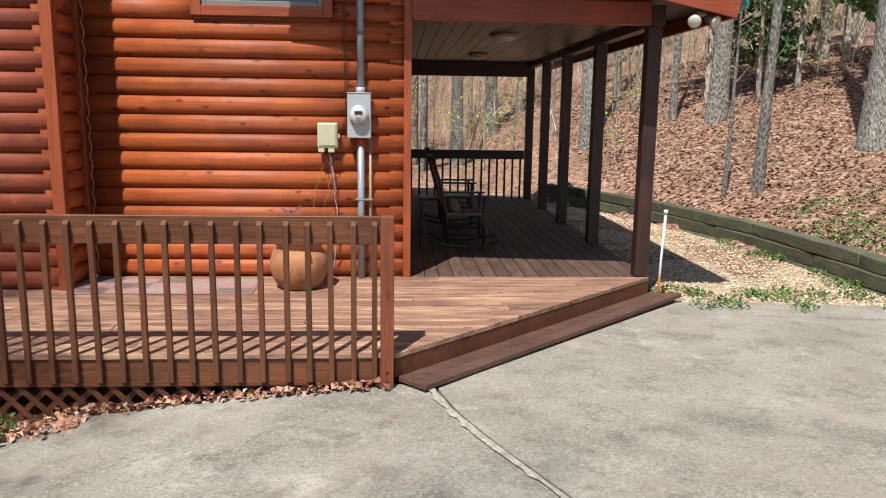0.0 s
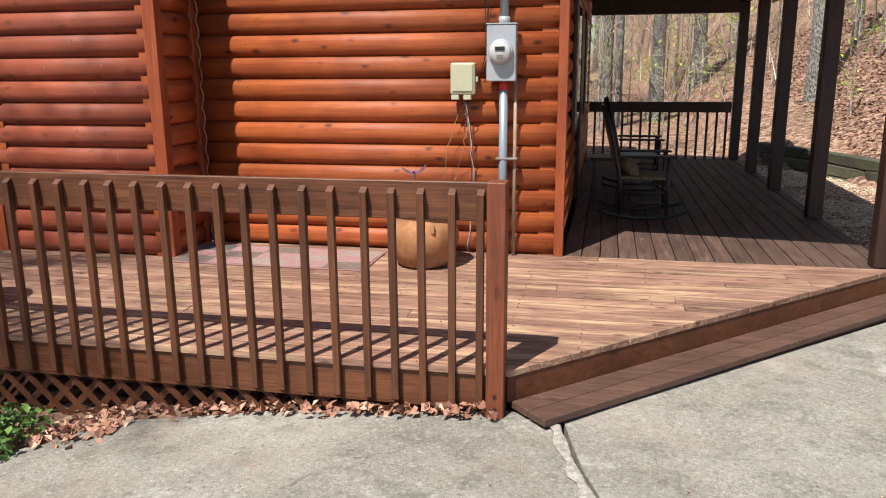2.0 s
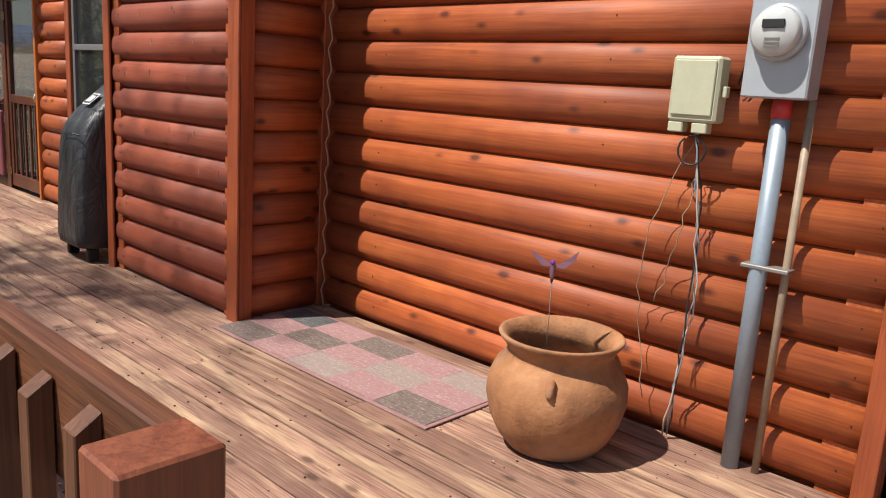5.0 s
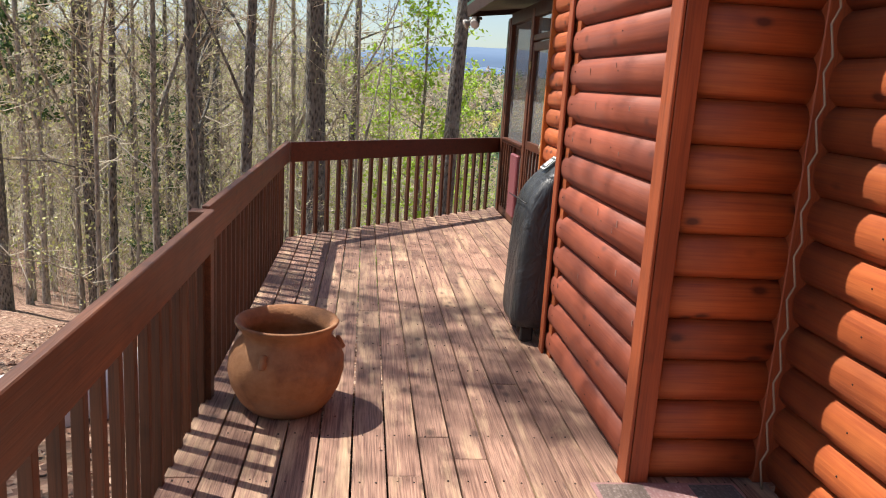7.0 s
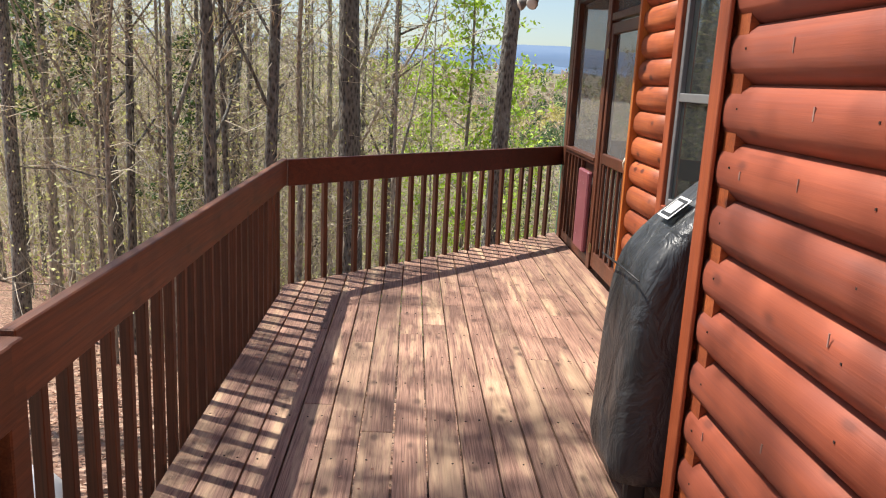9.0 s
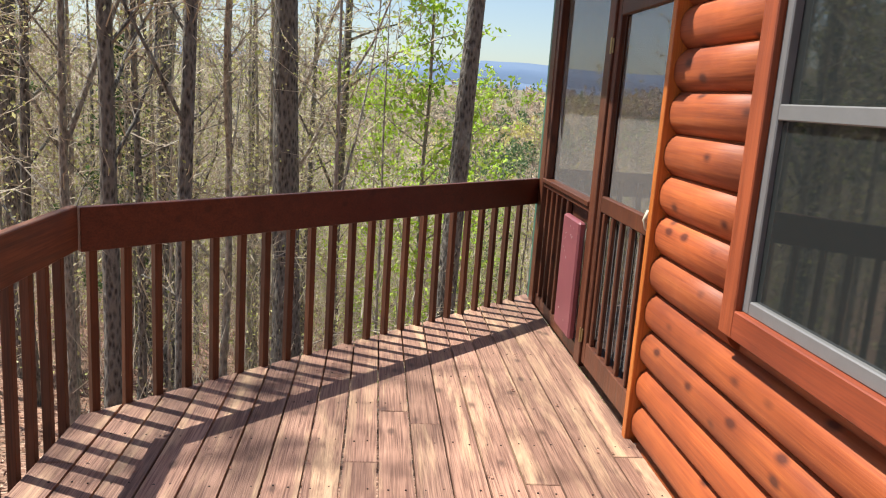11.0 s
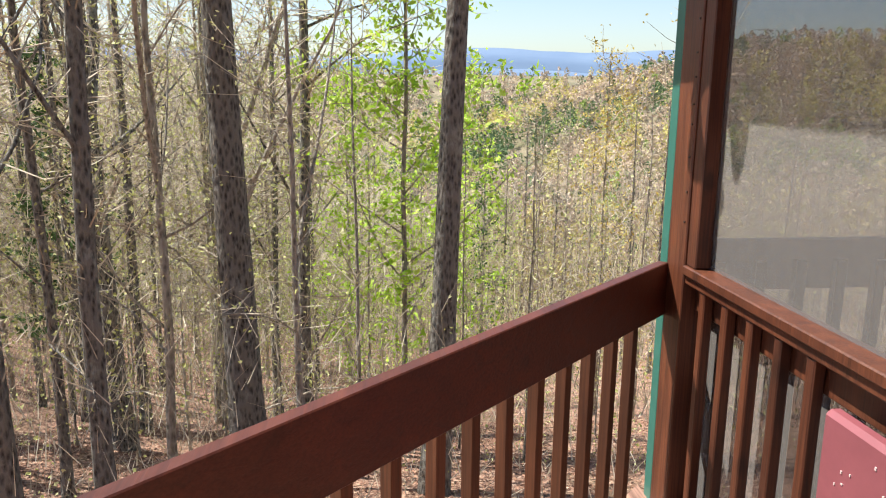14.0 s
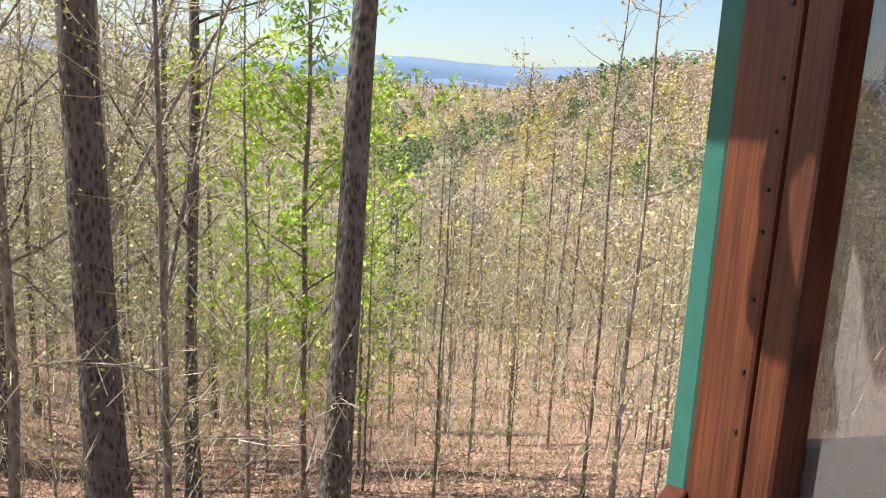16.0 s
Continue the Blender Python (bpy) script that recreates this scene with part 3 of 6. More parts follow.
bal_mesh(-0.22, 0.905, M_BAL)
bal_mesh(-0.16, 0.90, M_DARK)
bal_mesh(0.07, 0.93, M_DARK)
bal_mesh(0.10, 0.93, M_SCREENWOOD)
rail_s = thing("deck_railing", "brown stained wooden deck railing with square balusters", "railing", "deck railings", at=(-4, -2.46, 0))
rail_s.location = (0, 0, 0)
boxed("top_rail", -3.805, -0.207, -2.452, -2.414, 0.748, RT, M_RAIL, rail_s, "wide rough-grained rail board")
boxed("top_rail", -7.705, -3.895, -2.490, -2.452, 0.752, RT + 0.004, M_RAIL, rail_s, "wide rail board")
boxed("end_post", -0.205, -0.115, -2.545, -2.425, -0.245, RT + 0.012, M_POST, rail_s, "reddish end post with bolts", 0.004)
boxed("post", -3.89, -3.808, -2.535, -2.432, -0.2, RT - 0.010, M_RAIL, rail_s, "inner post under the rail joint")
k = 0
BAL_X = [-0.25, -0.39, -0.54, -0.685, -0.83, -1.0]
while BAL_X[-1] > -7.52:
    BAL_X.append(-1.0 - 0.1545 * (len(BAL_X) - 5))
for k, bx in enumerate(BAL_X):
    baluster(rail_s, bx + random.uniform(-0.004, 0.004), -2.4565 if k < 24 else -2.4905, 0, -0.22, 0.905)
rail_w = thing("deck_railing", "dark red-brown railing across the angled end of the deck, shade put into its rail colour", "railing", "deck railings")
Q0, Q1 = (-7.71, -2.452), (-10.11, -0.01)
slab_between("top_rail", Q0, Q1, -0.02, 0.018, 0.745, RT - 0.002, M_RAIL_D, rail_w, "wide dark red rail board, further darkened for shade")
dv = (Vector(Q1) - Vector(Q0)).normalized()
nv = Vector((-dv.y, dv.x))
ang = math.atan2(dv.y, dv.x)
Lw = (Vector(Q1) - Vector(Q0)).length
k = 0
while 0.07 + 0.1524 * k < Lw - 0.03:
    p = Vector(Q0) + dv * (0.07 + 0.1524 * k) + nv * 0.02
    baluster(rail_w, p.x, p.y, ang + math.pi, -0.22, 0.905)
    k += 1
boxed("bolt", -0.168, -0.152, -2.551, -2.5435, -0.12, -0.104, M_DARK, rail_s, "rusty bolt head", 0)
boxed("bolt", -0.168, -0.152, -2.551, -2.5435, -0.19, -0.174, M_DARK, rail_s, "rusty bolt head", 0)

# support posts under the deck
for i, (x, y) in enumerate(((-0.5, -2.3), (-3.9, -2.3), (-7.6, -2.3), (-9.9, -0.1), (-3.9, -0.2), (-7.6, -0.2))):
    tagged(boxed("deck_support", x - 0.05, x + 0.05, y - 0.05, y + 0.05, ground_z(x, y) - 0.2, -0.04, M_RAIL, None), "brown wooden post under the deck", kind="structure")

# lattice skirt
lat = thing("lattice_skirt", "dark brown crossed wooden lattice below the deck edge", "lattice")
for sgn in (1, -1):
    x = -8.3
    while x < -0.25:
        y = -2.432 + (0.0 if sgn > 0 else 0.010)
        top, bot = -0.21, -1.35 if x < -4 else -0.62
        h = top - bot
        a = Vector((x, y, top)) if sgn > 0 else Vector((x + h, y, top))
        b = Vector((x + h, y, bot)) if sgn > 0 else Vector((x, y, bot))
        if max(a.x, b.x) > -0.2:
            f = (-0.2 - x) / h
            if sgn > 0:
                b = a.lerp(b, max(0.05, min(1, f)))
            else:
                a = b.lerp(a, max(0.05, min(1, f)))
        d = b - a
        m = Matrix.Translation((a + b) / 2) @ Matrix.Rotation(-math.atan2(d.z, d.x), 4, "Y")
        part("strip", box(bmesh.new(), -d.length / 2, d.length / 2, -0.004, 0.004, -0.019, 0.019, 0, m), M_BAL, lat)
        x += 0.152

# ---- porch ----
POSTS_Y = (0.09, 2.08, 3.98, 5.6, 7.2)
BEAM = 2.47
for y in POSTS_Y:
    c = thing("porch_post", "dark brown square wooden porch post on the deck edge", "post", "porch posts", at=(2.385, y, 0))
    box_m = bmesh.new()
    box(box_m, -0.07, 0.07, -0.07, 0.07, 0.0, BEAM, 0.006)
    part("post", box_m, M_DARK, c)
tagged(boxed("beam_east", 2.32, 2.45, -0.06, 7.3, BEAM, BEAM + 0.19, M_DARK_Y, None), "dark porch roof beam", kind="structure")
tagged(boxed("beam_south", 0.03, 2.315, -0.06, 0.04, BEAM + 0.005, BEAM + 0.22, M_TRIM_X, None), "red stained beam over the porch opening", kind="structure")
tagged(boxed("beam_north", 0.03, 2.315, 7.13, 7.27, BEAM - 0.16, BEAM + 0.19, M_DARK, None), "dark beam at the far end of the porch", kind="structure")
bm = bmesh.new()
x = 0.03
while x < 2.31:
    box(bm, x + 0.003, min(x + 0.16, 2.318) - 0.003, 0.043, 7.12, BEAM + 0.09, BEAM + 0.11, 0.002)
    x += 0.16
box(bm, 0.03, 2.318, 0.043, 7.12, BEAM + 0.112, BEAM + 0.13)
tagged(part("ceiling", bm, M_CEIL), "varnished tongue-and-groove porch ceiling", kind="structure")

# roof over the porch, falling to the east
M_GREEN = plain("green_painted_metal", (0.05, 0.20, 0.16), 0.35, 0.3, 0.15)
roof = thing("porch_roof", "green metal porch roof with red-brown fascia and soffit", kind="structure")
SL = 0.21
TH = math.atan(SL)
mr = Matrix.Translation((2.92, 0, 2.50)) @ Matrix.Rotation(TH, 4, "Y")
boxed("roof_sheet", -4.4, 0.03, -0.60, 7.9, 0.175, 0.20, M_GREEN, roof, "green metal roof sheet", 0.003, mr)
boxed("soffit", -3.2, -0.03, -0.55, 7.85, 0.13, 0.15, M_DARK_Y, roof, "dark wooden soffit", 0.002, mr)
boxed("fascia", -4.4, 0.0, -0.585, -0.55, -0.01, 0.17, M_TRIM_X, roof, "red-brown rake board", 0.003, mr)
boxed("fascia", -0.03, 0.0, -0.545, 7.85, -0.01, 0.17, M_TRIM_X, roof, "red-brown eave board", 0.003, mr)
boxed("gutter", 0.002, 0.09, -0.56, 7.85, 0.09, 0.165, M_GREEN, roof, "green gutter", 0.008, mr)
boxed("gable_panel", 0.03, 2.30, -0.02, 0.02, BEAM + 0.225, BEAM + 0.6, M_TRIM_X, roof, "", 0)

# ---- screened porch ----
M = Mat("insect_screen", 0.8)
M.color((0.19, 0.18, 0.17))
tr = M.n.new("ShaderNodeBsdfTransparent")
mx = M.n.new("ShaderNodeMixShader")
wv = M.noise(M.coord((1, 1, 1)), 1.2, 3)
M.put(mx.inputs[0], M.math("MULTIPLY_ADD", wv, 0.08, 0.50))
M.l.new(tr.outputs[0], mx.inputs[1])
M.l.new(M.b.outputs[0], mx.inputs[2])
M.l.new(mx.outputs[0], M.n["Material Output"].inputs["Surface"])
M_MESH = M.m


def screen_sheet(name, V, parent):
    ob = new(name, mesh_of(name, V, [(0, 1, 2, 3)], M_MESH))
    ob.parent = parent
    return tagged(ob, "grey insect screen")


M_LAMP0 = plain("dark_nail_steel", (0.06, 0.05, 0.045), 0.4, 0.5)
sp = thing("screen_wall", "red-brown framed insect screen wall with square balusters below", kind="structure", at=(0, 0.04, 0))
boxed("corner_post", -10.105, -9.966, -0.04, 0.07, -0.04, 2.42, M_SCREENWOOD, sp, "red-brown corner post with nail heads")
boxed("corner_trim", -9.962, -9.895, -0.034, 0.02, 0.958, 2.33, M_SCREENWOOD, sp, "narrow trim strip")
boxed("hinge_post", -8.72, -8.605, -0.035, 0.06, 0.0, 2.42, M_SCREENWOOD, sp, "red-brown door post")
boxed("mid_rail", -9.965, -8.721, -0.045, 0.05, 0.925, 0.957, M_SCREENWOOD, sp, "ledge under the screen")
boxed("mid_rail", -9.965, -8.721, -0.033, 0.03, 0.893, 0.924, M_SCREENWOOD, sp, "rail under the ledge")
boxed("inner_rail", -9.965, -8.721, 0.008, 0.033, 0.80, 0.892, M_SCREENWOOD, sp, "wide rail board behind the balusters")
boxed("bottom_rail", -9.965, -8.721, -0.02, 0.05, 0.0, 0.09, M_SCREENWOOD, sp)
boxed("header", -9.965, -7.69, -0.03, 0.05, 2.33, 2.47, M_DARK, sp, "dark head beam")
boxed("header", -8.604, -7.69, -0.025, 0.045, 2.08, 2.14, M_SCREENWOOD, sp)
for i in range(5):
    x = -9.845 + i * 0.15
    boxed("baluster", x - 0.018, x + 0.018, -0.028, 0.006, 0.091, 0.892, M_SCREENWOOD, sp)
screen_sheet("screen", [(-9.94, 0.022, 0.957), (-8.72, 0.022, 0.957), (-8.72, 0.022, 2.33), (-9.94, 0.022, 2.33)], sp)
screen_sheet("screen", [(-9.965, 0.036, 0.085), (-8.72, 0.036, 0.085), (-8.72, 0.036, 0.885), (-9.965, 0.036, 0.885)], sp)
screen_sheet("screen", [(-8.60, 0.02, 2.14), (-7.69, 0.02, 2.14), (-7.69, 0.02, 2.33), (-8.60, 0.02, 2.33)], sp)
nl = random.Random(3)
for z in (1.315, 1.42, 1.484, 1.57, 1.646, 1.75, 1.2, 1.1):
    boxed("nail", -9.988, -9.980, -0.0435, -0.0395, z - 0.003, z + 0.003, M_LAMP0, sp, "small nail head", 0)
M_PINK = plain("faded_red_paint", (0.24, 0.072, 0.085), 0.4, 0, 0.2, 5)
M_CHIP = plain("pale_chips", (0.55, 0.45, 0.42), 0.7)
pan = thing("pet_panel", "faded red painted board with chipped paint fixed beside the screen door", "panel", at=(0.02, 0.035, 0))
boxed("board", -9.12, -8.745, -0.075, -0.03, 0.12, 0.83, M_PINK, pan, "", 0.012)
for i in range(14):
    x, z = random.uniform(-9.1, -8.76), random.uniform(0.2, 0.84)
    if i < 7:
        x, z = -9.03 + random.uniform(-0.03, 0.03), 0.665 + random.uniform(-0.06, 0.06)
    boxed("chip", x - 0.004, x + random.uniform(-0.001, 0.003), -0.077, -0.0745, z - 0.003, z + random.uniform(0.0, 0.007), M_CHIP, pan, "bare paint chip", 0)

door = thing("door_1", "closed red-brown wooden screen door with baluster bars in its lower half", kind="structure", at=(0, 0.05, 0))
DX0, DX1 = -8.60, -7.722
bmd = bmesh.new()
for a, b, c, d in ((DX0, DX0 + 0.06, 0.03, 2.06), (DX1 - 0.07, DX1, 0.03, 2.06), (DX0 + 0.06, DX1 - 0.07, 0.925, 1.012), (DX0 + 0.06, DX1 - 0.07, 0.03, 0.165), (DX0 + 0.06, DX1 - 0.07, 1.97, 2.06)):
    box(bmd, a, b, -0.03, 0.005, c, d, 0.005)
part("door_frame", bmd, M_SCREENWOOD, door, "stiles and rails of the screen door")
for i in range(5):
    x = DX0 + 0.115 + i * 0.153
    boxed("bar", x - 0.016, x + 0.016, -0.026, -0.002, 0.166, 0.924, M_SCREENWOOD, door)
screen_sheet("screen", [(DX0 + 0.08, 0.008, 0.2), (DX1 - 0.08, 0.008, 0.2), (DX1 - 0.08, 0.008, 1.98), (DX0 + 0.08, 0.008, 1.98)], door)
M_BRASS = plain("dull_brass", (0.42, 0.34, 0.17), 0.35, 0.8, 0.2)
M_IVORY = plain("ivory_plastic", (0.58, 0.53, 0.40), 0.45)
tube("handle", [(DX1 - 0.02, -0.03, 0.955), (DX1 - 0.02, -0.055, 0.97), (DX1 - 0.02, -0.068, 1.01), (DX1 - 0.02, -0.055, 1.05), (DX1 - 0.02, -0.03, 1.065)], 0.008, M_IVORY, door, "ivory pull handle")
for z in (0.19, 1.82):
    bmh = bmesh.new()
    box(bmh, -8.635, -8.595, -0.043, -0.036, z - 0.04, z + 0.04, 0.002)
    bmesh.ops.create_cone(bmh, cap_ends=True, segments=8, radius1=0.007, radius2=0.007, depth=0.085, matrix=Matrix.Translation((-8.615, -0.046, z)))
    part("hinge", bmh, M_BRASS, door, "brass spring hinge")
boxed("jamb", -7.72, -7.692, -0.02, 0.06, 0.0, 2.33, M_SCREENWOOD, sp)

pr = thing("screen_porch_side", "far side of the screened porch with a dark rail and balusters", kind="structure")
boxed("side_rail", -10.10, -10.06, 0.08, 3.6, 0.84, 1.02, M_DARK_Y, pr)
for y in (1.85, 3.6):
    boxed("side_post", -10.10, -10.0, y, y + 0.1, -0.04, 2.42, M_DARK, pr)
k = 0
while 0.16 + 0.15 * k < 3.55:
    y = 0.16 + 0.15 * k
    boxed("baluster", -10.058, -10.022, y - 0.018, y + 0.018, 0.0, 0.95, M_DARK, pr, "", 0.002)
    k += 1
boxed("side_beam", -10.10, -10.0, 0.08, 3.7, 2.30, 2.45, M_DARK_Y, pr)
boxed("side_beam", -9.98, -7.75, 3.6, 3.7, 2.30, 2.45, M_DARK, pr)
boxed("side_rail", -9.98, -7.75, 3.63, 3.67, 0.84, 1.0, M_DARK, pr)
screen_sheet("screen", [(-10.03, 0.08, 0.0), (-10.03, 3.6, 0.0), (-10.03, 3.6, 2.3), (-10.03, 0.08, 2.3)], pr)
tagged(boxed("floor_screen_porch", -10.1, -7.72, 0.075, 3.7, -0.08, -0.01, M_DECK_P, None), "boards of the screened porch, toned dark for shade", kind="structure")
tagged(boxed("downspout", -10.185, -10.108, 0.005, 0.07, -1.6, 2.4, M_GREEN, None, "", 0.01), "green painted metal downspout", kind="structure")
r2 = thing("screen_porch_roof", "roof over the screened porch with dark soffit and fascia", kind="structure")
m2 = Matrix.Translation((0, -0.47, 2.44)) @ Matrix.Rotation(radians(7), 4, "X")
boxed("roof_sheet", -10.55, -7.70, 0.0, 4.5, 0.14, 0.17, M_GREEN, r2, "green metal sheet", 0.003, m2)
boxed("soffit", -10.50, -7.76, 0.03, 4.4, 0.06, 0.08, M_DARK_Y, r2, "dark soffit boards", 0.002, m2)
boxed("fascia", -10.53, -7.75, 0.0, 0.028, 0.0, 0.14, M_DARK, r2, "dark eave board", 0.003, m2)
boxed("fascia", -10.56, -10.532, 0.0, 4.4, 0.0, 0.14, M_DARK_Y, r2, "dark rake board", 0.003, m2)

M_LAMP = plain("lamp_housing", (0.22, 0.20, 0.18), 0.4, 0.2)
M_LENS = plain("lamp_lens", (0.62, 0.60, 0.55), 0.15)


def floodlight(x, y, z, turn):
    f = thing("floodlight", "twin outdoor flood lamps under the roof edge", "outdoor light", "twin flood lamps", at=(x, y, z))
    f.rotation_euler = (0, 0, turn)
    part("mount", box(bmesh.new(), -0.05, 0.05, -0.05, 0.05, -0.04, 0.0, 0.008), M_LAMP, f)
    for s in (-1, 1):
        prof = [(0.012, 0.0), (0.03, 0.02), (0.033, 0.06), (0.058, 0.10), (0.062, 0.125)]
        h = lathe("lamp_head", prof, M_LAMP, f, "", 20)
        h.matrix_basis = Matrix.Translation((s * 0.05, -0.01, -0.05)) @ Matrix.Rotation(radians(118), 4, "X") @ Matrix.Rotation(radians(s * 25), 4, "Y")
        g = lathe("lens", [(0.0585, 0.1255), (0.05, 0.133), (0.03, 0.139), (0.006, 0.141)], M_LENS, h, "pale glass lens", 20)
    return f


floodlight(-10.15, -0.40, 2.42, 0.5)
floodlight(2.64, -0.42, 2.56, 0.1)

# ---- wall fittings ----
M_GREY = plain("grey_enamel", (0.42, 0.45, 0.48), 0.4, 0.2, 0.08)
M_CONDUIT = plain("weathered_conduit", (0.30, 0.36, 0.42), 0.45, 0.3, 0.2, 6)
M_COPPER = plain("tan_pipe", (0.34, 0.25, 0.17), 0.5, 0.0, 0.3)
M_CREAM = plain("cream_plastic", (0.50, 0.50, 0.35), 0.45, 0, 0.12)
M_BLACK = plain("black_rubber", (0.02, 0.02, 0.02), 0.5)
M_WIRE = plain("white_wire", (0.50, 0.47, 0.42), 0.5)
M_RED = plain("red_tape", (0.5, 0.03, 0.03), 0.4)
meter = thing("electric_meter", "grey electric meter box with a round glass meter", "electric meter")
part("housing", box(bmesh.new(), -0.578, -0.355, -0.145, -0.028, 1.375, 1.79, 0.006), M_GREY, meter, "grey steel housing")
part("lid_edge", box(bmesh.new(), -0.582, -0.351, -0.150, -0.02, 1.791, 1.80, 0.002), M_GREY, meter, "folded top edge")
ring = lathe("meter_ring", [(0.092, 0.0), (0.094, 0.02), (0.088, 0.03), (0.082, 0.03)], M_GREY, meter, "metal ring", 32)
ring.matrix_basis = Matrix.Translation((-0.468, -0.146, 1.59)) @ Matrix.Rotation(radians(90), 4, "X")
gl = lathe("meter_face", [(0.08, 0.0), (0.08, 0.05), (0.072, 0.062), (0.01, 0.065)], plain("meter_face_white", (0.52, 0.53, 0.52), 0.12), meter, "pale meter face under glass", 32)
gl.matrix_basis = Matrix.Translation((-0.468, -0.15, 1.59)) @ Matrix.Rotation(radians(90), 4, "X")
part("display", box(bmesh.new(), -0.505, -0.432, -0.222, -0.214, 1.60, 1.628, 0.002), M_BLACK, meter, "dark number display")
for x, zz in ((-0.468, 1.565), (-0.468, 1.552), (-0.468, 1.54)):
    part("print_bar", box(bmesh.new(), x - 0.025, x + 0.025, -0.2175, -0.214, zz, zz + 0.004), M_LAMP, meter, "small printed line")
cond = thing("conduit", "tall grey electric conduit running down the log wall to the deck", "conduit")
tube("pipe", [(-0.455, -0.065, 0.0), (-0.455, -0.065, 1.375)], 0.033, M_CONDUIT, cond, "lower pipe", 14)
tube("pipe", [(-0.455, -0.065, 1.80), (-0.455, -0.065, 3.3)], 0.033, M_CONDUIT, cond, "upper pipe", 14)
tube("coupling", [(-0.455, -0.065, 1.795), (-0.455, -0.065, 1.85)], 0.043, M_GREY, cond, "ring coupling", 14)
tube("coupling", [(-0.455, -0.065, 2.33), (-0.455, -0.065, 2.36)], 0.040, M_LAMP, cond, "clamp ring", 14)
tube("tape", [(-0.455, -0.068, 1.31), (-0.455, -0.068, 1.373)], 0.0345, M_RED, cond, "red tape", 14)
tube("thin_pipe", [(-0.365, -0.045, 0.0), (-0.365, -0.045, 1.375)], 0.014, M_COPPER, cond, "thin tan pipe beside it", 10)
part("clamp", box(bmesh.new(), -0.51, -0.34, -0.1, -0.03, 0.775, 0.79, 0.003), M_LAMP, cond, "dark pipe clamp")
pb = thing("junction_box", "cream plastic telephone box with hanging wires on the log wall", "junction box")
part("cover", box(bmesh.new(), -0.865, -0.675, -0.105, -0.02, 1.275, 1.515, 0.010), M_CREAM, pb, "cream cover")
part("cover_panel", box(bmesh.new(), -0.85, -0.69, -0.113, -0.106, 1.30, 1.50, 0.003), M_CREAM, pb, "raised front panel")
for x in (-0.84, -0.745):
    part("foot", box(bmesh.new(), x - 0.02, x + 0.04, -0.10, -0.05, 1.235, 1.274, 0.004), M_CREAM, pb, "cable entry")
part("latch", box(bmesh.new(), -0.674, -0.655, -0.08, -0.05, 1.37, 1.41, 0.003), M_CREAM, pb)
rw = random.Random(5)
for j in range(5):
    pts = []
    for i in range(18):
        t = i / 17
        z = 1.25 - t * (1.23 if j < 3 else 0.7 + 0.4 * (j - 3))
        x = -0.76 + 0.05 * math.sin(t * 3.2) * (1 if j != 4 else -2.2) + rw.uniform(-0.010, 0.010) - (0.10 * t if j >= 3 else -0.03 * t)
        pts.append((x, -0.055 - 0.02 * math.sin(t * 9 + j), z))
    tube("wire", pts, 0.0035 if j < 3 else 0.0022, (M_WIRE, M_CONDUIT, M_BLACK, M_COPPER, M_COPPER)[j], pb, "loose hanging wire", 5)
tube("wire", [(-0.76 + 0.055 * math.cos(a / 2.2), -0.08, 1.17 + 0.055 * math.sin(a / 2.2)) for a in range(-9, 5)], 0.004, M_BLACK, pb, "coiled black wire", 6)
wc = thing("wall_cable", "thin dark cables running up the log wall above the box", "cable")
for dx in (0, 0.018):
    tube("cable", [(-0.64 + dx, -0.02, 1.42), (-0.60 + dx, -0.02, 1.6), (-0.615 + dx * 1.5, -0.02, 2.2), (-0.64 + dx, -0.02, 3.2)], 0.004, M_BLACK, wc, "", 5)
cc = thing("corner_cable", "thin pale cable stapled along the inner corner of the log walls", "cable")
tube("cable", [(-3.0 + 0.012 * math.sin(i * 2.1), -0.035 - 0.02 * abs(math.sin(i * math.pi / 3)), i * COURSE / 3) for i in range(62)], 0.005, M_COPPER, cc, "", 5)
tagged(boxed("inner_corner_strip", -3.12, -3.05, -0.05, 0.1, 0, WALL_H, M_TRIM), "stained strip in the wall corner", kind="structure")

# ---- pots ----
M = Mat("terracotta_clay", 0.8)
a = M.noise(M.coord((1, 1, 1)), 6, 5, 0.65)
b = M.noise(M.coord((1, 1, 2)), 2.2, 4, 0.6)
c = M.ramp(a, (0.3, (0.17, 0.075, 0.035)), (0.5, (0.33, 0.145, 0.06)), (0.72, (0.45, 0.22, 0.10)))
c = M.mix(M.ramp(b, (0.5, 0.0), (0.7, 0.75)), c, (0.24, 0.17, 0.12))
M.color(c)
M.bump(M.noise(M.coord(), 60, 4), 0.003)
M_CLAY = M.m
M_SOIL = plain("potting_soil", (0.05, 0.035, 0.025), 0.95, 0, 0.5, 30, 0.01)


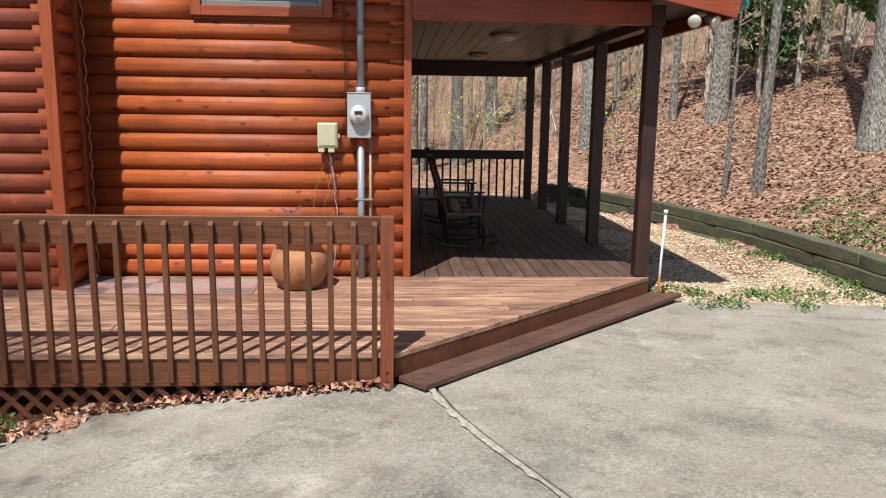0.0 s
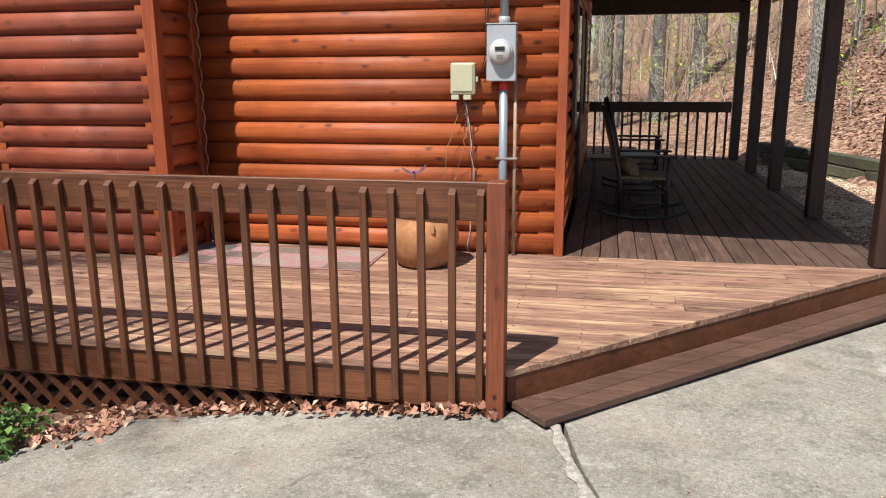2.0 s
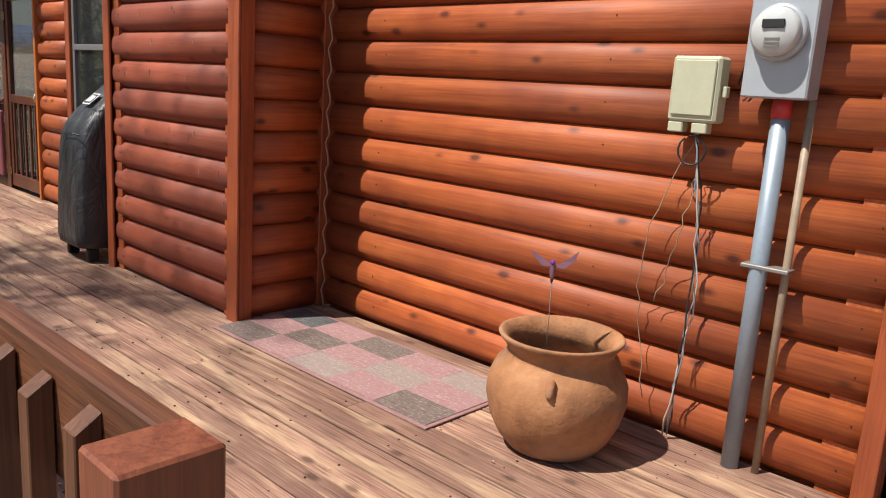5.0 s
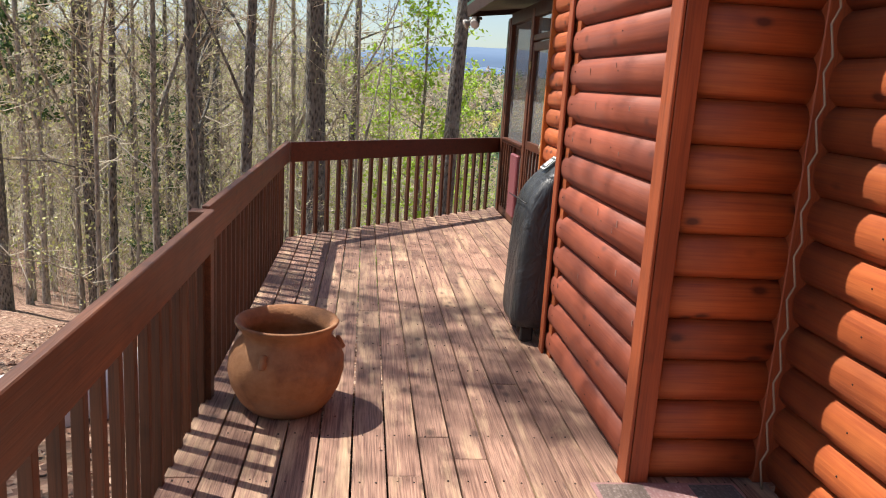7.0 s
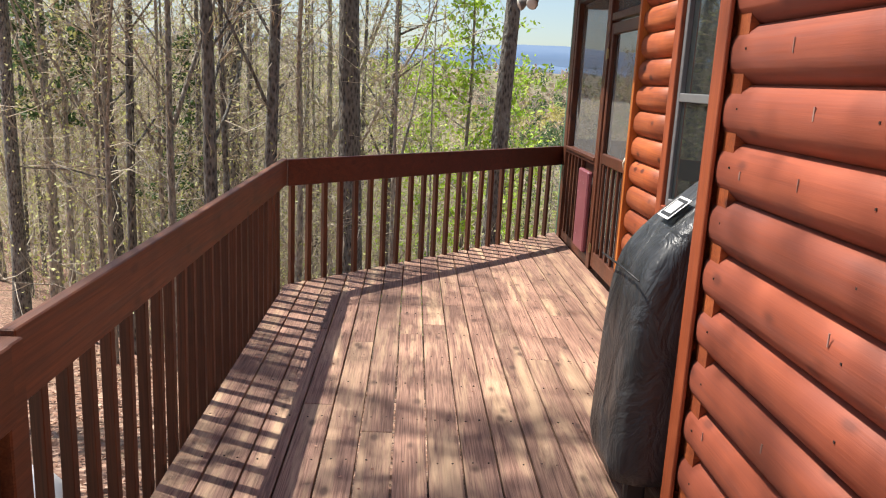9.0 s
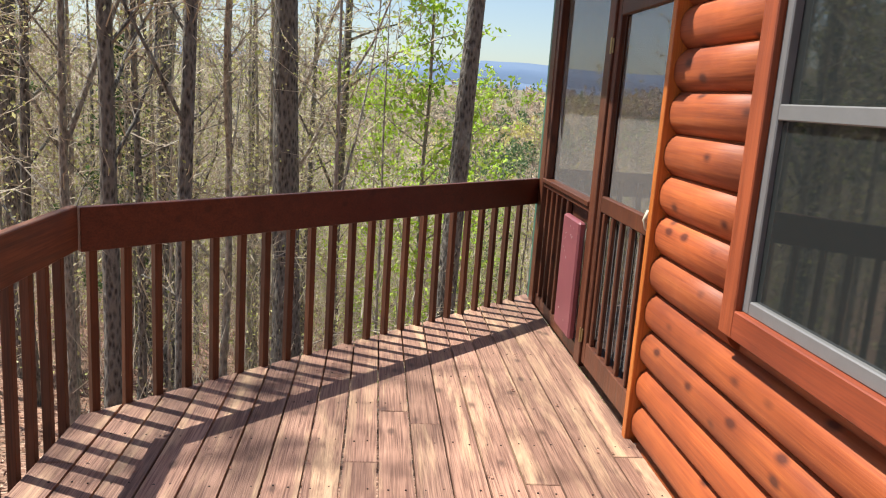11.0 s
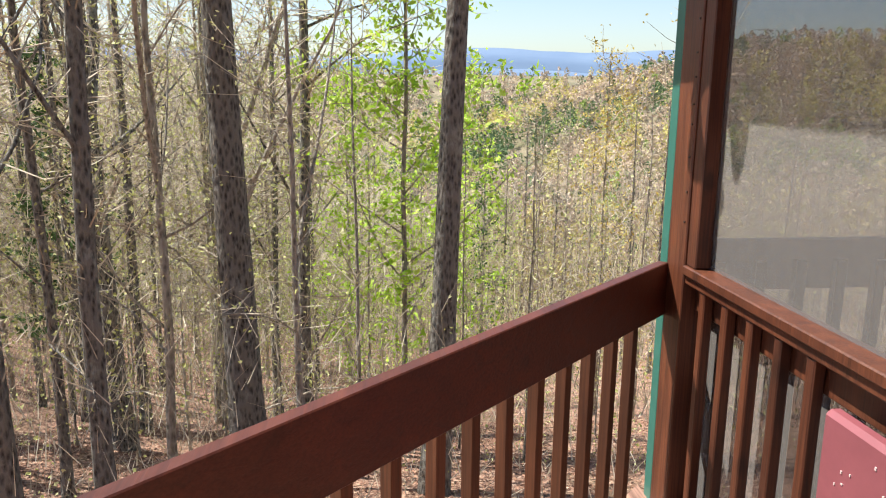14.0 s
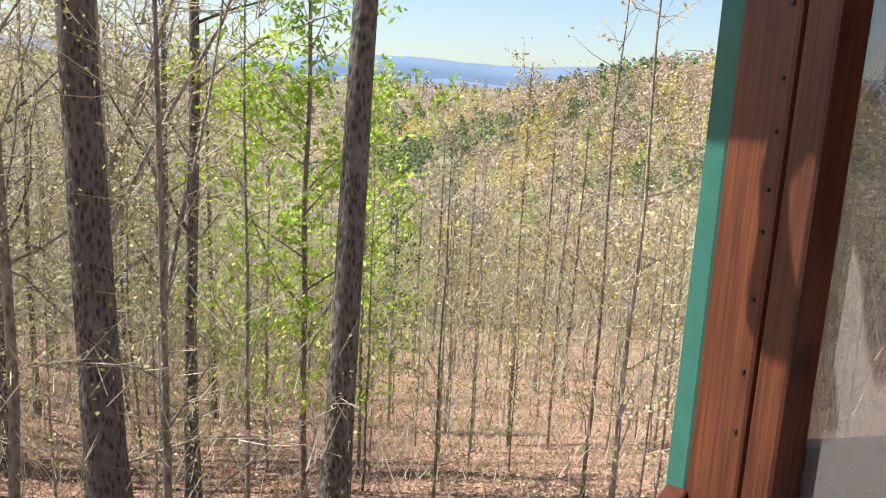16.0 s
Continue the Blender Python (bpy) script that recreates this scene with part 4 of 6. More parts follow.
def pot(name, x, y, R, H, turn, label):
    p = thing(name, label, "pot", "large clay pots", at=(x, y, 0))
    p.rotation_euler = (0, 0, turn)
    out = [(0.55, 0.0), (0.66, 0.02), (0.80, 0.12), (0.93, 0.28), (1.0, 0.46), (0.985, 0.60), (0.90, 0.72), (0.78, 0.80), (0.745, 0.84), (0.78, 0.90), (0.86, 0.955), (0.885, 0.985), (0.87, 1.0), (0.82, 0.995), (0.74, 0.94), (0.69, 0.86), (0.72, 0.80), (0.80, 0.72), (0.84, 0.66)]
    lathe("body", [(r * R, z * H) for r, z in out], M_CLAY, p, "rounded clay body with a flared rim", 48, 0.018)
    lathe("soil", [(0.88 * R, 0.655 * H), (0.4 * R, 0.67 * H), (0.01, 0.665 * H)], M_SOIL, p, "dark potting soil", 24)
    for s in (0.15, 2.3, -2.2):
        bm = bmesh.new()
        box(bm, -0.015, 0.015, -0.022, 0.028, -0.035, 0.035, 0.009)
        for v in bm.verts:
            if v.co.z > 0:
                v.co.y *= 0.5
        o = part("lug", bm, M_CLAY, p, "small clay lug", True)
        o.location = (0.93 * R * math.sin(s), -0.93 * R * math.cos(s), 0.70 * H)
        o.rotation_euler = (radians(-15), 0, s)
    return p


pa = pot("clay_pot", -1.01, -0.45, 0.272, 0.455, 0.35, "large ochre terracotta pot beside the log wall")
pb2 = pot("clay_pot", -3.76, -2.07, 0.275, 0.44, 1.1, "large brown terracotta pot standing by the deck railing")
M_BIRD = plain("painted_metal_bird", (0.30, 0.16, 0.22), 0.3, 0.5)
M_PURPLE = plain("purple_glass", (0.16, 0.05, 0.35), 0.1)
bird = thing("hummingbird_stake", "small metal hummingbird ornament on a thin wire stuck in the pot", "garden ornament", at=(-1.08, -0.45, -0.04))
tube("stake", [(0, 0, 0.33), (0.004, 0, 0.5), (0, 0, 0.72)], 0.0022, M_LAMP, bird, "thin wire", 5)
tube("body", [(-0.0, 0.0, 0.675), (0, 0, 0.70), (0.0, 0, 0.725), (0.0, 0, 0.748), (-0.004, -0.008, 0.765)], 0.01, M_BIRD, bird, "", 8, [0.003, 0.011, 0.014, 0.010, 0.004])
lathe("bead", [(0.001, -0.012), (0.010, -0.006), (0.012, 0.0), (0.010, 0.006), (0.001, 0.012)], M_PURPLE, bird, "purple bead head", 12).location = (0, -0.004, 0.757)
for s in (-1, 1):
    V = [(0, 0, 0.742), (s * 0.05, 0.005, 0.765), (s * 0.115, 0.0, 0.805 + 0.01 * s), (s * 0.10, 0, 0.775), (s * 0.05, 0, 0.738)]
    V2 = [(x, y + 0.003, z) for x, y, z in V]
    F = [(0, 1, 2, 3, 4), (9, 8, 7, 6, 5)] + [(i, (i + 1) % 5, 5 + (i + 1) % 5, 5 + i) for i in range(5)]
    o = new("wing", mesh_of("wing", V + V2, F, M_BIRD))
    o.parent = bird
bird.rotation_euler = (0, 0, 0.25)
bird.scale = (0.85, 0.85, 1.0)

# ---- rug ----
rug = thing("outdoor_rug", "faded pink and grey patchwork mat on the deck", "rug", at=(0, 0, 0.0))
M_R = []
for nm, c0, c1 in (("pink", (0.30, 0.155, 0.15), (0.50, 0.36, 0.34)), ("grey", (0.12, 0.085, 0.07), (0.36, 0.29, 0.26)), ("dark_grey", (0.07, 0.07, 0.07), (0.24, 0.23, 0.22)), ("pale", (0.26, 0.20, 0.17), (0.46, 0.36, 0.33)), ("rose_border", (0.28, 0.15, 0.14), (0.40, 0.24, 0.22))):
    M = Mat("rug_" + nm, 0.95)
    f = M.noise(M.coord((0.7, 5, 1)), 16, 5, 0.8)
    g = M.voro(M.coord(), 55)
    M.color(M.mix(M.ramp(g, (0.1, 0.0), (0.5, 0.7)), M.ramp(f, (0.35, c0), (0.65, c1)), c0))
    M.bump(M.noise(M.coord(), 300, 2), 0.004)
    M_R.append(M.m)
RX0, RX1, RY0, RY1 = -3.03, -1.40, -0.765, -0.14
part("backing", box(bmesh.new(), RX0, RX1, RY0, RY1, 0.0025, 0.010, 0.002), M_R[4], rug, "bound rug edge")
ps = ((0, 1, 0, 2, 4, 1, 0), (1, 0, 2, 0, 1, 0, 3), (3, 2, 0, 1, 2, 0, 1), (0, 1, 3, 0, 0, 2, 1))
nxp, nyp = 5, 3
for i in range(nxp):
    for j in range(nyp):
        a0 = RX0 + 0.02 + i * (RX1 - RX0 - 0.04) / nxp
        a1 = RX0 + 0.02 + (i + 1) * (RX1 - RX0 - 0.04) / nxp
        b0 = RY0 + 0.02 + j * (RY1 - RY0 - 0.04) / nyp
        b1 = RY0 + 0.02 + (j + 1) * (RY1 - RY0 - 0.04) / nyp
        k = 0 if (i + j) % 2 else (1, 2, 3, 1, 3)[(i * 2 + j * 3) % 5]
        part("patch", box(bmesh.new(), a0, a1, b0, b1, 0.0103, 0.0125 + 0.001 * ((i + j) % 2)), M_R[(0, 1, 2, 3)[k]], rug, ("faded pink patch", "brown-grey patch", "dark grey patch", "pale patch")[k])

# ---- grill ----
M = Mat("black_vinyl_cover", 0.42)
f = M.noise(M.coord((3, 3, 1)), 3, 5, 0.6, 0.8)
M.color(M.ramp(f, (0.35, (0.018, 0.019, 0.020)), (0.7, (0.055, 0.056, 0.058))))
M.bump(M.noise(M.coord((2, 2, 1)), 4, 4, 0.6, 1.2), 0.05, 0.5)
M_COVER = M.m
grill = thing("covered_grill", "barbecue grill under a black vinyl cover beside the bay", "grill", at=(-4.98, -0.42, 0))
V, F = [], []
# stations: z, half width along x, y from front (-) to back (+)
ST = [(0.075, 0.235, -0.335, 0.34), (0.11, 0.24, -0.345, 0.34), (0.35, 0.235, -0.335, 0.34), (0.62, 0.225, -0.32, 0.335), (0.78, 0.215, -0.30, 0.33), (0.86, 0.205, -0.26, 0.32), (0.95, 0.195, -0.17, 0.31), (1.04, 0.18, -0.06, 0.30), (1.11, 0.165, 0.03, 0.28), (1.155, 0.13, 0.10, 0.24), (1.165, 0.06, 0.13, 0.20)]
NS = 40
ST = [(z * 1.125, hw * 1.05, y0 - 0.02, y1) for z, hw, y0, y1 in ST]
for z, hw, y0, y1 in ST:
    for s in range(NS):
        t = 2 * math.pi * s / NS
        ct, st_ = math.cos(t), math.sin(t)
        q = 0.32
        x = hw * math.copysign(abs(ct) ** q, ct)
        y = (y0 + y1) / 2 + (y1 - y0) / 2 * math.copysign(abs(st_) ** q, st_)
        d = 0.012 * noise.noise(Vector((x * 9, y * 9, z * 3.0))) + 0.006 * math.sin(t * 14 + z * 3) * (1 - min(1, z))
        V.append((x * (1 + d * 3), y * (1 + d * 2), z))
for k in range(len(ST) - 1):
    for s in range(NS):
        a, b = k * NS + s, k * NS + (s + 1) % NS
        F.append((a, b, b + NS, a + NS))
F.append(tuple(range(NS))[::-1])
F.append(tuple((len(ST) - 1) * NS + s for s in range(NS)))
o = new("cover", mesh_of("cover", V, F, M_COVER, True))
o.parent = grill
tagged(o, "creased black vinyl cover")
mod = o.modifiers.new("smooth", "SUBSURF")
mod.levels = mod.render_levels = 1
tube("seam", [(0.245, -0.09, 0.09), (0.243, -0.085, 0.5), (0.238, -0.08, 0.88), (0.21, -0.06, 1.07), (0.172, 0.03, 1.235)], 0.006, M_BLACK, grill, "raised seam", 6)
tube("seam", [(-0.235, -0.35, 0.89), (0.0, -0.335, 0.89), (0.215, -0.33, 0.89)], 0.004, M_BLACK, grill, "front seam", 6)
M_LABEL = plain("white_label", (0.75, 0.75, 0.72), 0.5)
for nm, x0, x1, y0, y1, mt, dz in (("label_border", -0.045, 0.075, -0.10, 0.01, M_LABEL, 0), ("label_panel", -0.035, 0.065, -0.09, 0.0, M_BLACK, 0.0016), ("label_print", -0.02, 0.05, -0.075, -0.015, M_LABEL, 0.003)):
    o = part(nm, box(bmesh.new(), x0, x1, y0, y1, dz, dz + 0.0015), mt, grill, {"label_border": "white label edge", "label_panel": "black label field", "label_print": "white unreadable print"}[nm])
    o.matrix_basis = Matrix.Translation((0, -0.13, 1.155)) @ Matrix.Rotation(radians(41), 4, "X")
for x in (-0.17, 0.17):
    for y in (-0.25, 0.27):
        part("wheel", box(bmesh.new(), x - 0.02, x + 0.02, y - 0.04, y + 0.04, 0.0, 0.1, 0.01), M_BLACK, grill, "black caster")

# ---- porch things ----
M_CHAIR = plain("dark_painted_wood", (0.025, 0.02, 0.02), 0.4, 0, 0.3)
M_WEAVE = plain("tan_fabric", (0.20, 0.13, 0.09), 0.9, 0, 0.25, 30)
M_CUSH = plain("patterned_cushion", (0.26, 0.20, 0.12), 0.9, 0, 0.6, 22)


def rocker(name, x, y, label, group="rocking chairs", cushion=True):
    """A rocking chair that faces +x."""
    c = thing(name, label, "rocking chair", group, at=(x, y, 0))
    for s in (-1, 1):
        yy = s * 0.27
        tube("rocker", [(-0.42 + 0.085 * i, yy, 0.022 + 0.0 + 0.30 * ((i / 10 - 0.5) ** 2)) for i in range(11)], 0.018, M_CHAIR, c, "curved runner", 6)
        tube("front_leg", [(0.24, yy, 0.05), (0.235, yy, 0.62)], 0.02, M_CHAIR, c, "", 8)
        tube("back_post", [(-0.20, yy * 0.95, 0.05), (-0.22, yy * 0.95, 0.42), (-0.30, yy * 0.92, 0.8), (-0.40, yy * 0.9, 1.12)], 0.02, M_CHAIR, c, "tall back post", 8)
        part("armrest", box(bmesh.new(), -0.24, 0.30, yy - 0.045, yy + 0.045, 0.62, 0.642, 0.008), M_CHAIR, c)
        for z in (0.17, 0.28):
            tube("stretcher", [(-0.2, yy, z), (0.24, yy, z)], 0.011, M_CHAIR, c, "", 6)
    for z in (0.15, 0.26):
        tube("stretcher", [(0.24, -0.27, z), (0.24, 0.27, z)], 0.011, M_CHAIR, c, "", 6)
    part("seat", box(bmesh.new(), -0.23, 0.26, -0.27, 0.27, 0.40, 0.43, 0.012), M_CUSH if cushion else M_CHAIR, c, "flat padded seat" if cushion else "")
    bm = bmesh.new()
    mb = Matrix.Translation((-0.225, 0, 0.44)) @ Matrix.Rotation(radians(-15), 4, "Y")
    box(bm, -0.03, 0.01, -0.21, 0.21, 0.08, 0.62, 0.012, mb)
    part("backrest", bm, M_WEAVE if cushion else M_CHAIR, c, "tan padded back" if cushion else "dark slatted back")
    part("top_rail", box(bmesh.new(), -0.03, 0.005, -0.25, 0.25, 0.63, 0.71, 0.02, mb), M_CHAIR, c)
    return c


rocker("rocking_chair", 0.70, 1.90, "dark wooden rocking chair with a tan padded back on the porch")
rocker("rocking_chair", 0.72, 3.75, "dark wooden rocking chair on the shaded porch", cushion=False)
cu = thing("cushion", "small patterned cushion lying on the rocking chair seat", "cushion", at=(0.58, 1.85, 0.50))
bm = bmesh.new()
bmesh.ops.create_uvsphere(bm, u_segments=16, v_segments=10, radius=1, matrix=Matrix.Rotation(radians(-35), 4, "Y") @ Matrix.Diagonal((0.07, 0.17, 0.13, 1)))
part("pillow", bm, M_CUSH, cu, "", True)
st = thing("side_table", "small dark side table between the porch chairs", "table", at=(0.38, 2.9, 0))
part("tabletop", box(bmesh.new(), -0.2, 0.2, -0.2, 0.2, 0.46, 0.49, 0.008), M_CHAIR, st)
for x in (-0.16, 0.16):
    for y in (-0.16, 0.16):
        part("leg", box(bmesh.new(), x - 0.018, x + 0.018, y - 0.018, y + 0.018, 0, 0.46, 0.003), M_CHAIR, st)
rn = thing("porch_railing", "dark wooden railing across the far end of the porch", "railing")
part("top_rail", box(bmesh.new(), 0.04, 2.30, 7.18, 7.22, 0.76, 0.93, 0.004), M_DARK, rn)
k = 0
while 0.14 + 0.15 * k < 2.28:
    b = new("baluster", BAL_MESH[(-0.16, 0.90, "dark_brown_stain")])
    b.location = (0.14 + 0.15 * k, 7.257, 0)
    b.parent = rn
    k += 1
M_DOME = plain("frosted_glass", (0.45, 0.40, 0.32), 0.3)
for y in (1.9, 4.9):
    cl = thing("ceiling_light", "round flush ceiling lamp, unlit, under the porch ceiling", "ceiling lamp", "porch ceiling lamps", at=(1.15, y, BEAM + 0.09))
    lathe("base", [(0.16, -0.0), (0.165, -0.02), (0.15, -0.03)], M_LAMP, cl, "dark metal base", 28)
    lathe("dome", [(0.15, -0.031), (0.13, -0.06), (0.08, -0.085), (0.01, -0.095)], M_DOME, cl, "frosted dome", 28)
# windows and door on the porch wall
for y0, y1, z0 in ((1.5, 2.3, 0.95), (4.6, 5.4, 0.95)):
    w = thing("window_3", "dark porch window with pale sash and brown casing", kind="structure")
    part("window_trim", box(bmesh.new(), 0.0, 0.03, y0 - 0.09, y1 + 0.09, z0 - 0.09, 2.19, 0.004), M_DARK, w)
    part("window_frame", box(bmesh.new(), 0.031, 0.04, y0, y1, z0, 2.1, 0.003), M_SASH, w, "pale vinyl sash")
    part("pane", box(bmesh.new(), 0.041, 0.044, y0 + 0.05, y1 - 0.05, z0 + 0.05, 1.5), M_GLASS, w)
    part("pane", box(bmesh.new(), 0.041, 0.044, y0 + 0.05, y1 - 0.05, 1.56, 2.05), M_GLASS, w)
dd = thing("door_2", "closed dark brown door on the porch wall", kind="structure")
part("door_leaf", box(bmesh.new(), 0.0, 0.035, 2.9, 3.8, 0.0, 2.05, 0.004), M_DARK, dd)

# ---- yard to the right ----
M_TIMBER = wood("old_landscape_timber", (0.035, 0.033, 0.022), (0.085, 0.085, 0.055), (0.16, 0.155, 0.11), "y", 0.4, 0.9, 1.2, 0.3, 0.006, (0.10, 0.13, 0.045), (0.5, 0.7))
tw = thing("timber_wall", "low retaining wall of old mossy landscape timbers beside the gravel", "retaining wall")


def tx(y):
    return 5.12 - 0.032 * max(0, y - 1.0) ** 2


for row in range(3):
    y = -1.6 + 0.9 * (row % 2)
    while y < 8.6:
        y2 = min(y + 2.4, 9.1)
        p, q = (tx(y) + 0.03 * row, y), (tx(y2) + 0.03 * row, y2)
        a = Vector((*p, 0))
        d = Vector((*q, 0)) - a
        m = Matrix.Translation(a) @ Matrix.Rotation(math.atan2(d.y, d.x) - math.pi / 2, 4, "Z") @ Matrix.Rotation(random.uniform(-0.004, 0.004), 4, "X")
        bm = bmesh.new()
        box(bm, -0.02, 0.18, 0.01, d.length - 0.01, -0.40 + row * 0.175, -0.40 + row * 0.175 + 0.168, 0.012)
        bmesh.ops.subdivide_edges(bm, edges=[e for e in bm.edges if e.calc_length() > 1], cuts=9)
        for v in bm.verts:
            v.co.x += 0.014 * noise.noise(v.co * 3 + Vector((row * 7, 0, 0)))
            v.co.z += 0.012 * noise.noise(v.co * 2.5 + Vector((0, row * 5, 9)))
        bm.transform(m)
        part("timber", bm, M_TIMBER, tw, "")
        y = y2
M = Mat("gravel_ground", 0.95)
vc = M.voro(M.coord(), 38, out="Color")
sp2 = M.n.new("ShaderNodeSeparateColor")
M.l.new(vc, sp2.inputs[0])
M.color(M.ramp(sp2.outputs[0], (0.0, (0.16, 0.11, 0.075)), (0.4, (0.34, 0.25, 0.16)), (0.8, (0.50, 0.39, 0.27)), (1.0, (0.62, 0.53, 0.40))))
M.bump(M.voro(M.coord(), 38), 0.02)
V, F = [], []
for j in range(24):
    y = -0.35 + j * 0.39
    for i in range(8):
        x = 2.42 + (tx(y) + 0.02 - 2.42) * i / 7
        yy = max(y, -0.02 - 0.12 * (x - 2.9)) if j == 0 else y
        V.append((x, yy, -0.262 + 0.02 * noise.noise(Vector((x, yy, 1)))))
for j in range(23):
    for i in range(7):
        F.append((j * 8 + i, j * 8 + i + 1, (j + 1) * 8 + i + 1, (j + 1) * 8 + i))
gr = tagged(new("gravel_bed", mesh_of("gravel_bed", V, F, M.m)), "pale tan gravel between the porch and the timber wall", kind="structure")
M = Mat("pebbles", 0.85)
geo = M.n.new("ShaderNodeNewGeometry")
M.color(M.ramp(geo.outputs["Random Per Island"], (0.0, (0.20, 0.14, 0.10)), (0.3, (0.42, 0.30, 0.19)), (0.75, (0.60, 0.48, 0.33)), (1.0, (0.75, 0.66, 0.52))))
V, F = [], []
rp = random.Random(8)
for i in range(9000):
    y = -0.3 + 8.8 * rp.random() ** 1.7
    x = rp.uniform(2.5, tx(y))
    if y < -0.05 - 0.12 * (x - 2.9):
        continue
    s = rp.uniform(0.010, 0.024)
    a = rp.uniform(0, 3)
    b = len(V)
    z = -0.255
    for dx, dy, dz in ((1, 0, 0), (0, 0.7, 0), (-1, 0, 0), (0, -0.7, 0), (0.1, 0, 0.6)):
        V.append((x + s * (dx * math.cos(a) - dy * math.sin(a)), y + s * (dx * math.sin(a) + dy * math.cos(a)), z + s * dz))
    F += [(b, b + 1, b + 4), (b + 1, b + 2, b + 4), (b + 2, b + 3, b + 4), (b + 3, b, b + 4)]
tagged(new("gravel", mesh_of("gravel", V, F, M.m)), "loose tan pebbles and wood chips", "gravel", kind="stuff")
pp = thing("standpipe", "thin white plastic pipe with a cap standing beside the porch post", "pipe", at=(2.60, 0.10, -0.34))
tube("pipe", [(0, 0, 0.0), (0.01, 0, 0.5), (0.03, 0, 0.98)], 0.013, M_LABEL, pp, "white pipe", 8)
tube("cap", [(0.03, 0, 0.981), (0.03, 0, 1.02)], 0.022, M_LABEL, pp, "white cap", 8)
tube("base_pipe", [(0.0, -0.001, 0.001), (0.006, -0.001, 0.34)], 0.0145, plain("rusty_orange", (0.35, 0.12, 0.03), 0.7), pp, "rusty lower end", 8)

# ---- tank below the deck railing ----
M_TANK = plain("white_tank_paint", (0.75, 0.76, 0.76), 0.4, 0, 0.06)
tk = thing("gas_tank", "white painted gas tank lying on the slope below the deck", "tank", at=(-5.35, -3.75, -0.75))
prof = [(0.02, -0.72), (0.16, -0.70), (0.27, -0.62), (0.31, -0.52), (0.31, 0.52), (0.27, 0.62), (0.16, 0.70), (0.02, 0.72)]
o = lathe("shell", prof, M_TANK, tk, "", 28)
o.rotation_euler = (radians(90), 0, radians(50))
for s in (-0.35, 0.35):
    part("foot", box(bmesh.new(), -0.05 + s * 0.7, 0.05 + s * 0.7, -0.2, 0.2, -0.62, -0.2, 0.01), M_LAMP, tk)

tub = thing("blue_bucket", "blue plastic bucket standing behind the white gas tank", "bucket", at=(-6.0, -4.1, ground_z(-6.0, -4.1) - 0.01))
lathe("shell", [(0.005, 0.0), (0.125, 0.0), (0.155, 0.33), (0.168, 0.335), (0.168, 0.36), (0.15, 0.36), (0.118, 0.02), (0.005, 0.018)], plain("blue_plastic", (0.03, 0.17, 0.42), 0.4, 0, 0.08), tub, "", 24)
tube("handle", [(0.165 * math.cos(radians(a)), 0.165 * math.sin(radians(a)), 0.33 - 0.11 * math.sin(radians(a))) for a in range(0, 181, 15)], 0.004, M_WIRE, tub, "thin wire handle", 6)

# ---- small plants, weeds, leaves ----
M = Mat("weed_green", 0.6)
geo = M.n.new("ShaderNodeNewGeometry")
M.color(M.ramp(geo.outputs["Random Per Island"], (0.0, (0.035, 0.085, 0.015)), (0.6, (0.08, 0.17, 0.03)), (1.0, (0.16, 0.26, 0.06))))
M_WEED = M.m
M = Mat("dry_leaf", 0.85)
geo = M.n.new("ShaderNodeNewGeometry")
M.color(M.ramp(geo.outputs["Random Per Island"], (0.0, (0.13, 0.05, 0.03)), (0.4, (0.30, 0.14, 0.09)), (0.8, (0.45, 0.25, 0.17)), (1.0, (0.60, 0.42, 0.30))))
M_DRY = M.m
M = Mat("woodland_leaf", 0.9)
geo = M.n.new("ShaderNodeNewGeometry")
M.color(M.ramp(geo.outputs["Random Per Island"], (0.0, (0.08, 0.04, 0.027)), (0.45, (0.24, 0.125, 0.08)), (0.85, (0.38, 0.22, 0.145)), (1.0, (0.52, 0.38, 0.27))))
M_DRY2 = M.m


def leafy(name, spots, size, mat, label, cat, rng, tilt=0.6, kind="stuff", lift=0.0):
    """Many small bent leaves in one mesh."""
    V, F = [], []
    for x, y, z in spots:
        s = size * rng.uniform(0.5, 1.3)
        a = rng.uniform(0, 6.28)
        e = Euler((rng.uniform(-tilt, tilt), rng.uniform(-tilt, tilt), a)).to_matrix()
        b = len(V)
        w = rng.uniform(0.3, 0.5)
        bend = rng.uniform(0.05, 0.35) * s
        for p in ((-0.5 * s, 0, 0), (0, -w * s, bend), (0.5 * s, 0, 0.02 * s), (0, w * s, bend)):
            q = e @ Vector(p)
            V.append((x + q.x, y + q.y, z + q.z + lift))
        F += [(b, b + 1, b + 2), (b, b + 2, b + 3)]
    ob = new(name, mesh_of(name, V, F, mat))
    return tagged(ob, label, cat, kind=kind)


rl = random.Random(21)
sp = []
for i in range(330):
    x = -0.15 - 2.2 * rl.random() ** 1.3
    y = -2.48 - abs(rl.gauss(0, 0.045)) - 0.05 * max(0, -x - 1.0)
    sp.append((x, y, drive_z(x, y) + rl.uniform(0.0, 0.05)))
for i in range(520):
    x = rl.uniform(-3.6, -2.1)
    y = -2.72 - (-x - 2.1) * 0.35 + rl.gauss(0, 0.12)
    sp.append((x, y, max(drive_z(x, y), ground_z(x, y)) + rl.uniform(0.0, 0.03)))
leafy("dry_leaves", sp, 0.055, M_DRY, "curled brown dry leaves gathered along the deck edge", "leaves", rl, 0.9)
sp = []
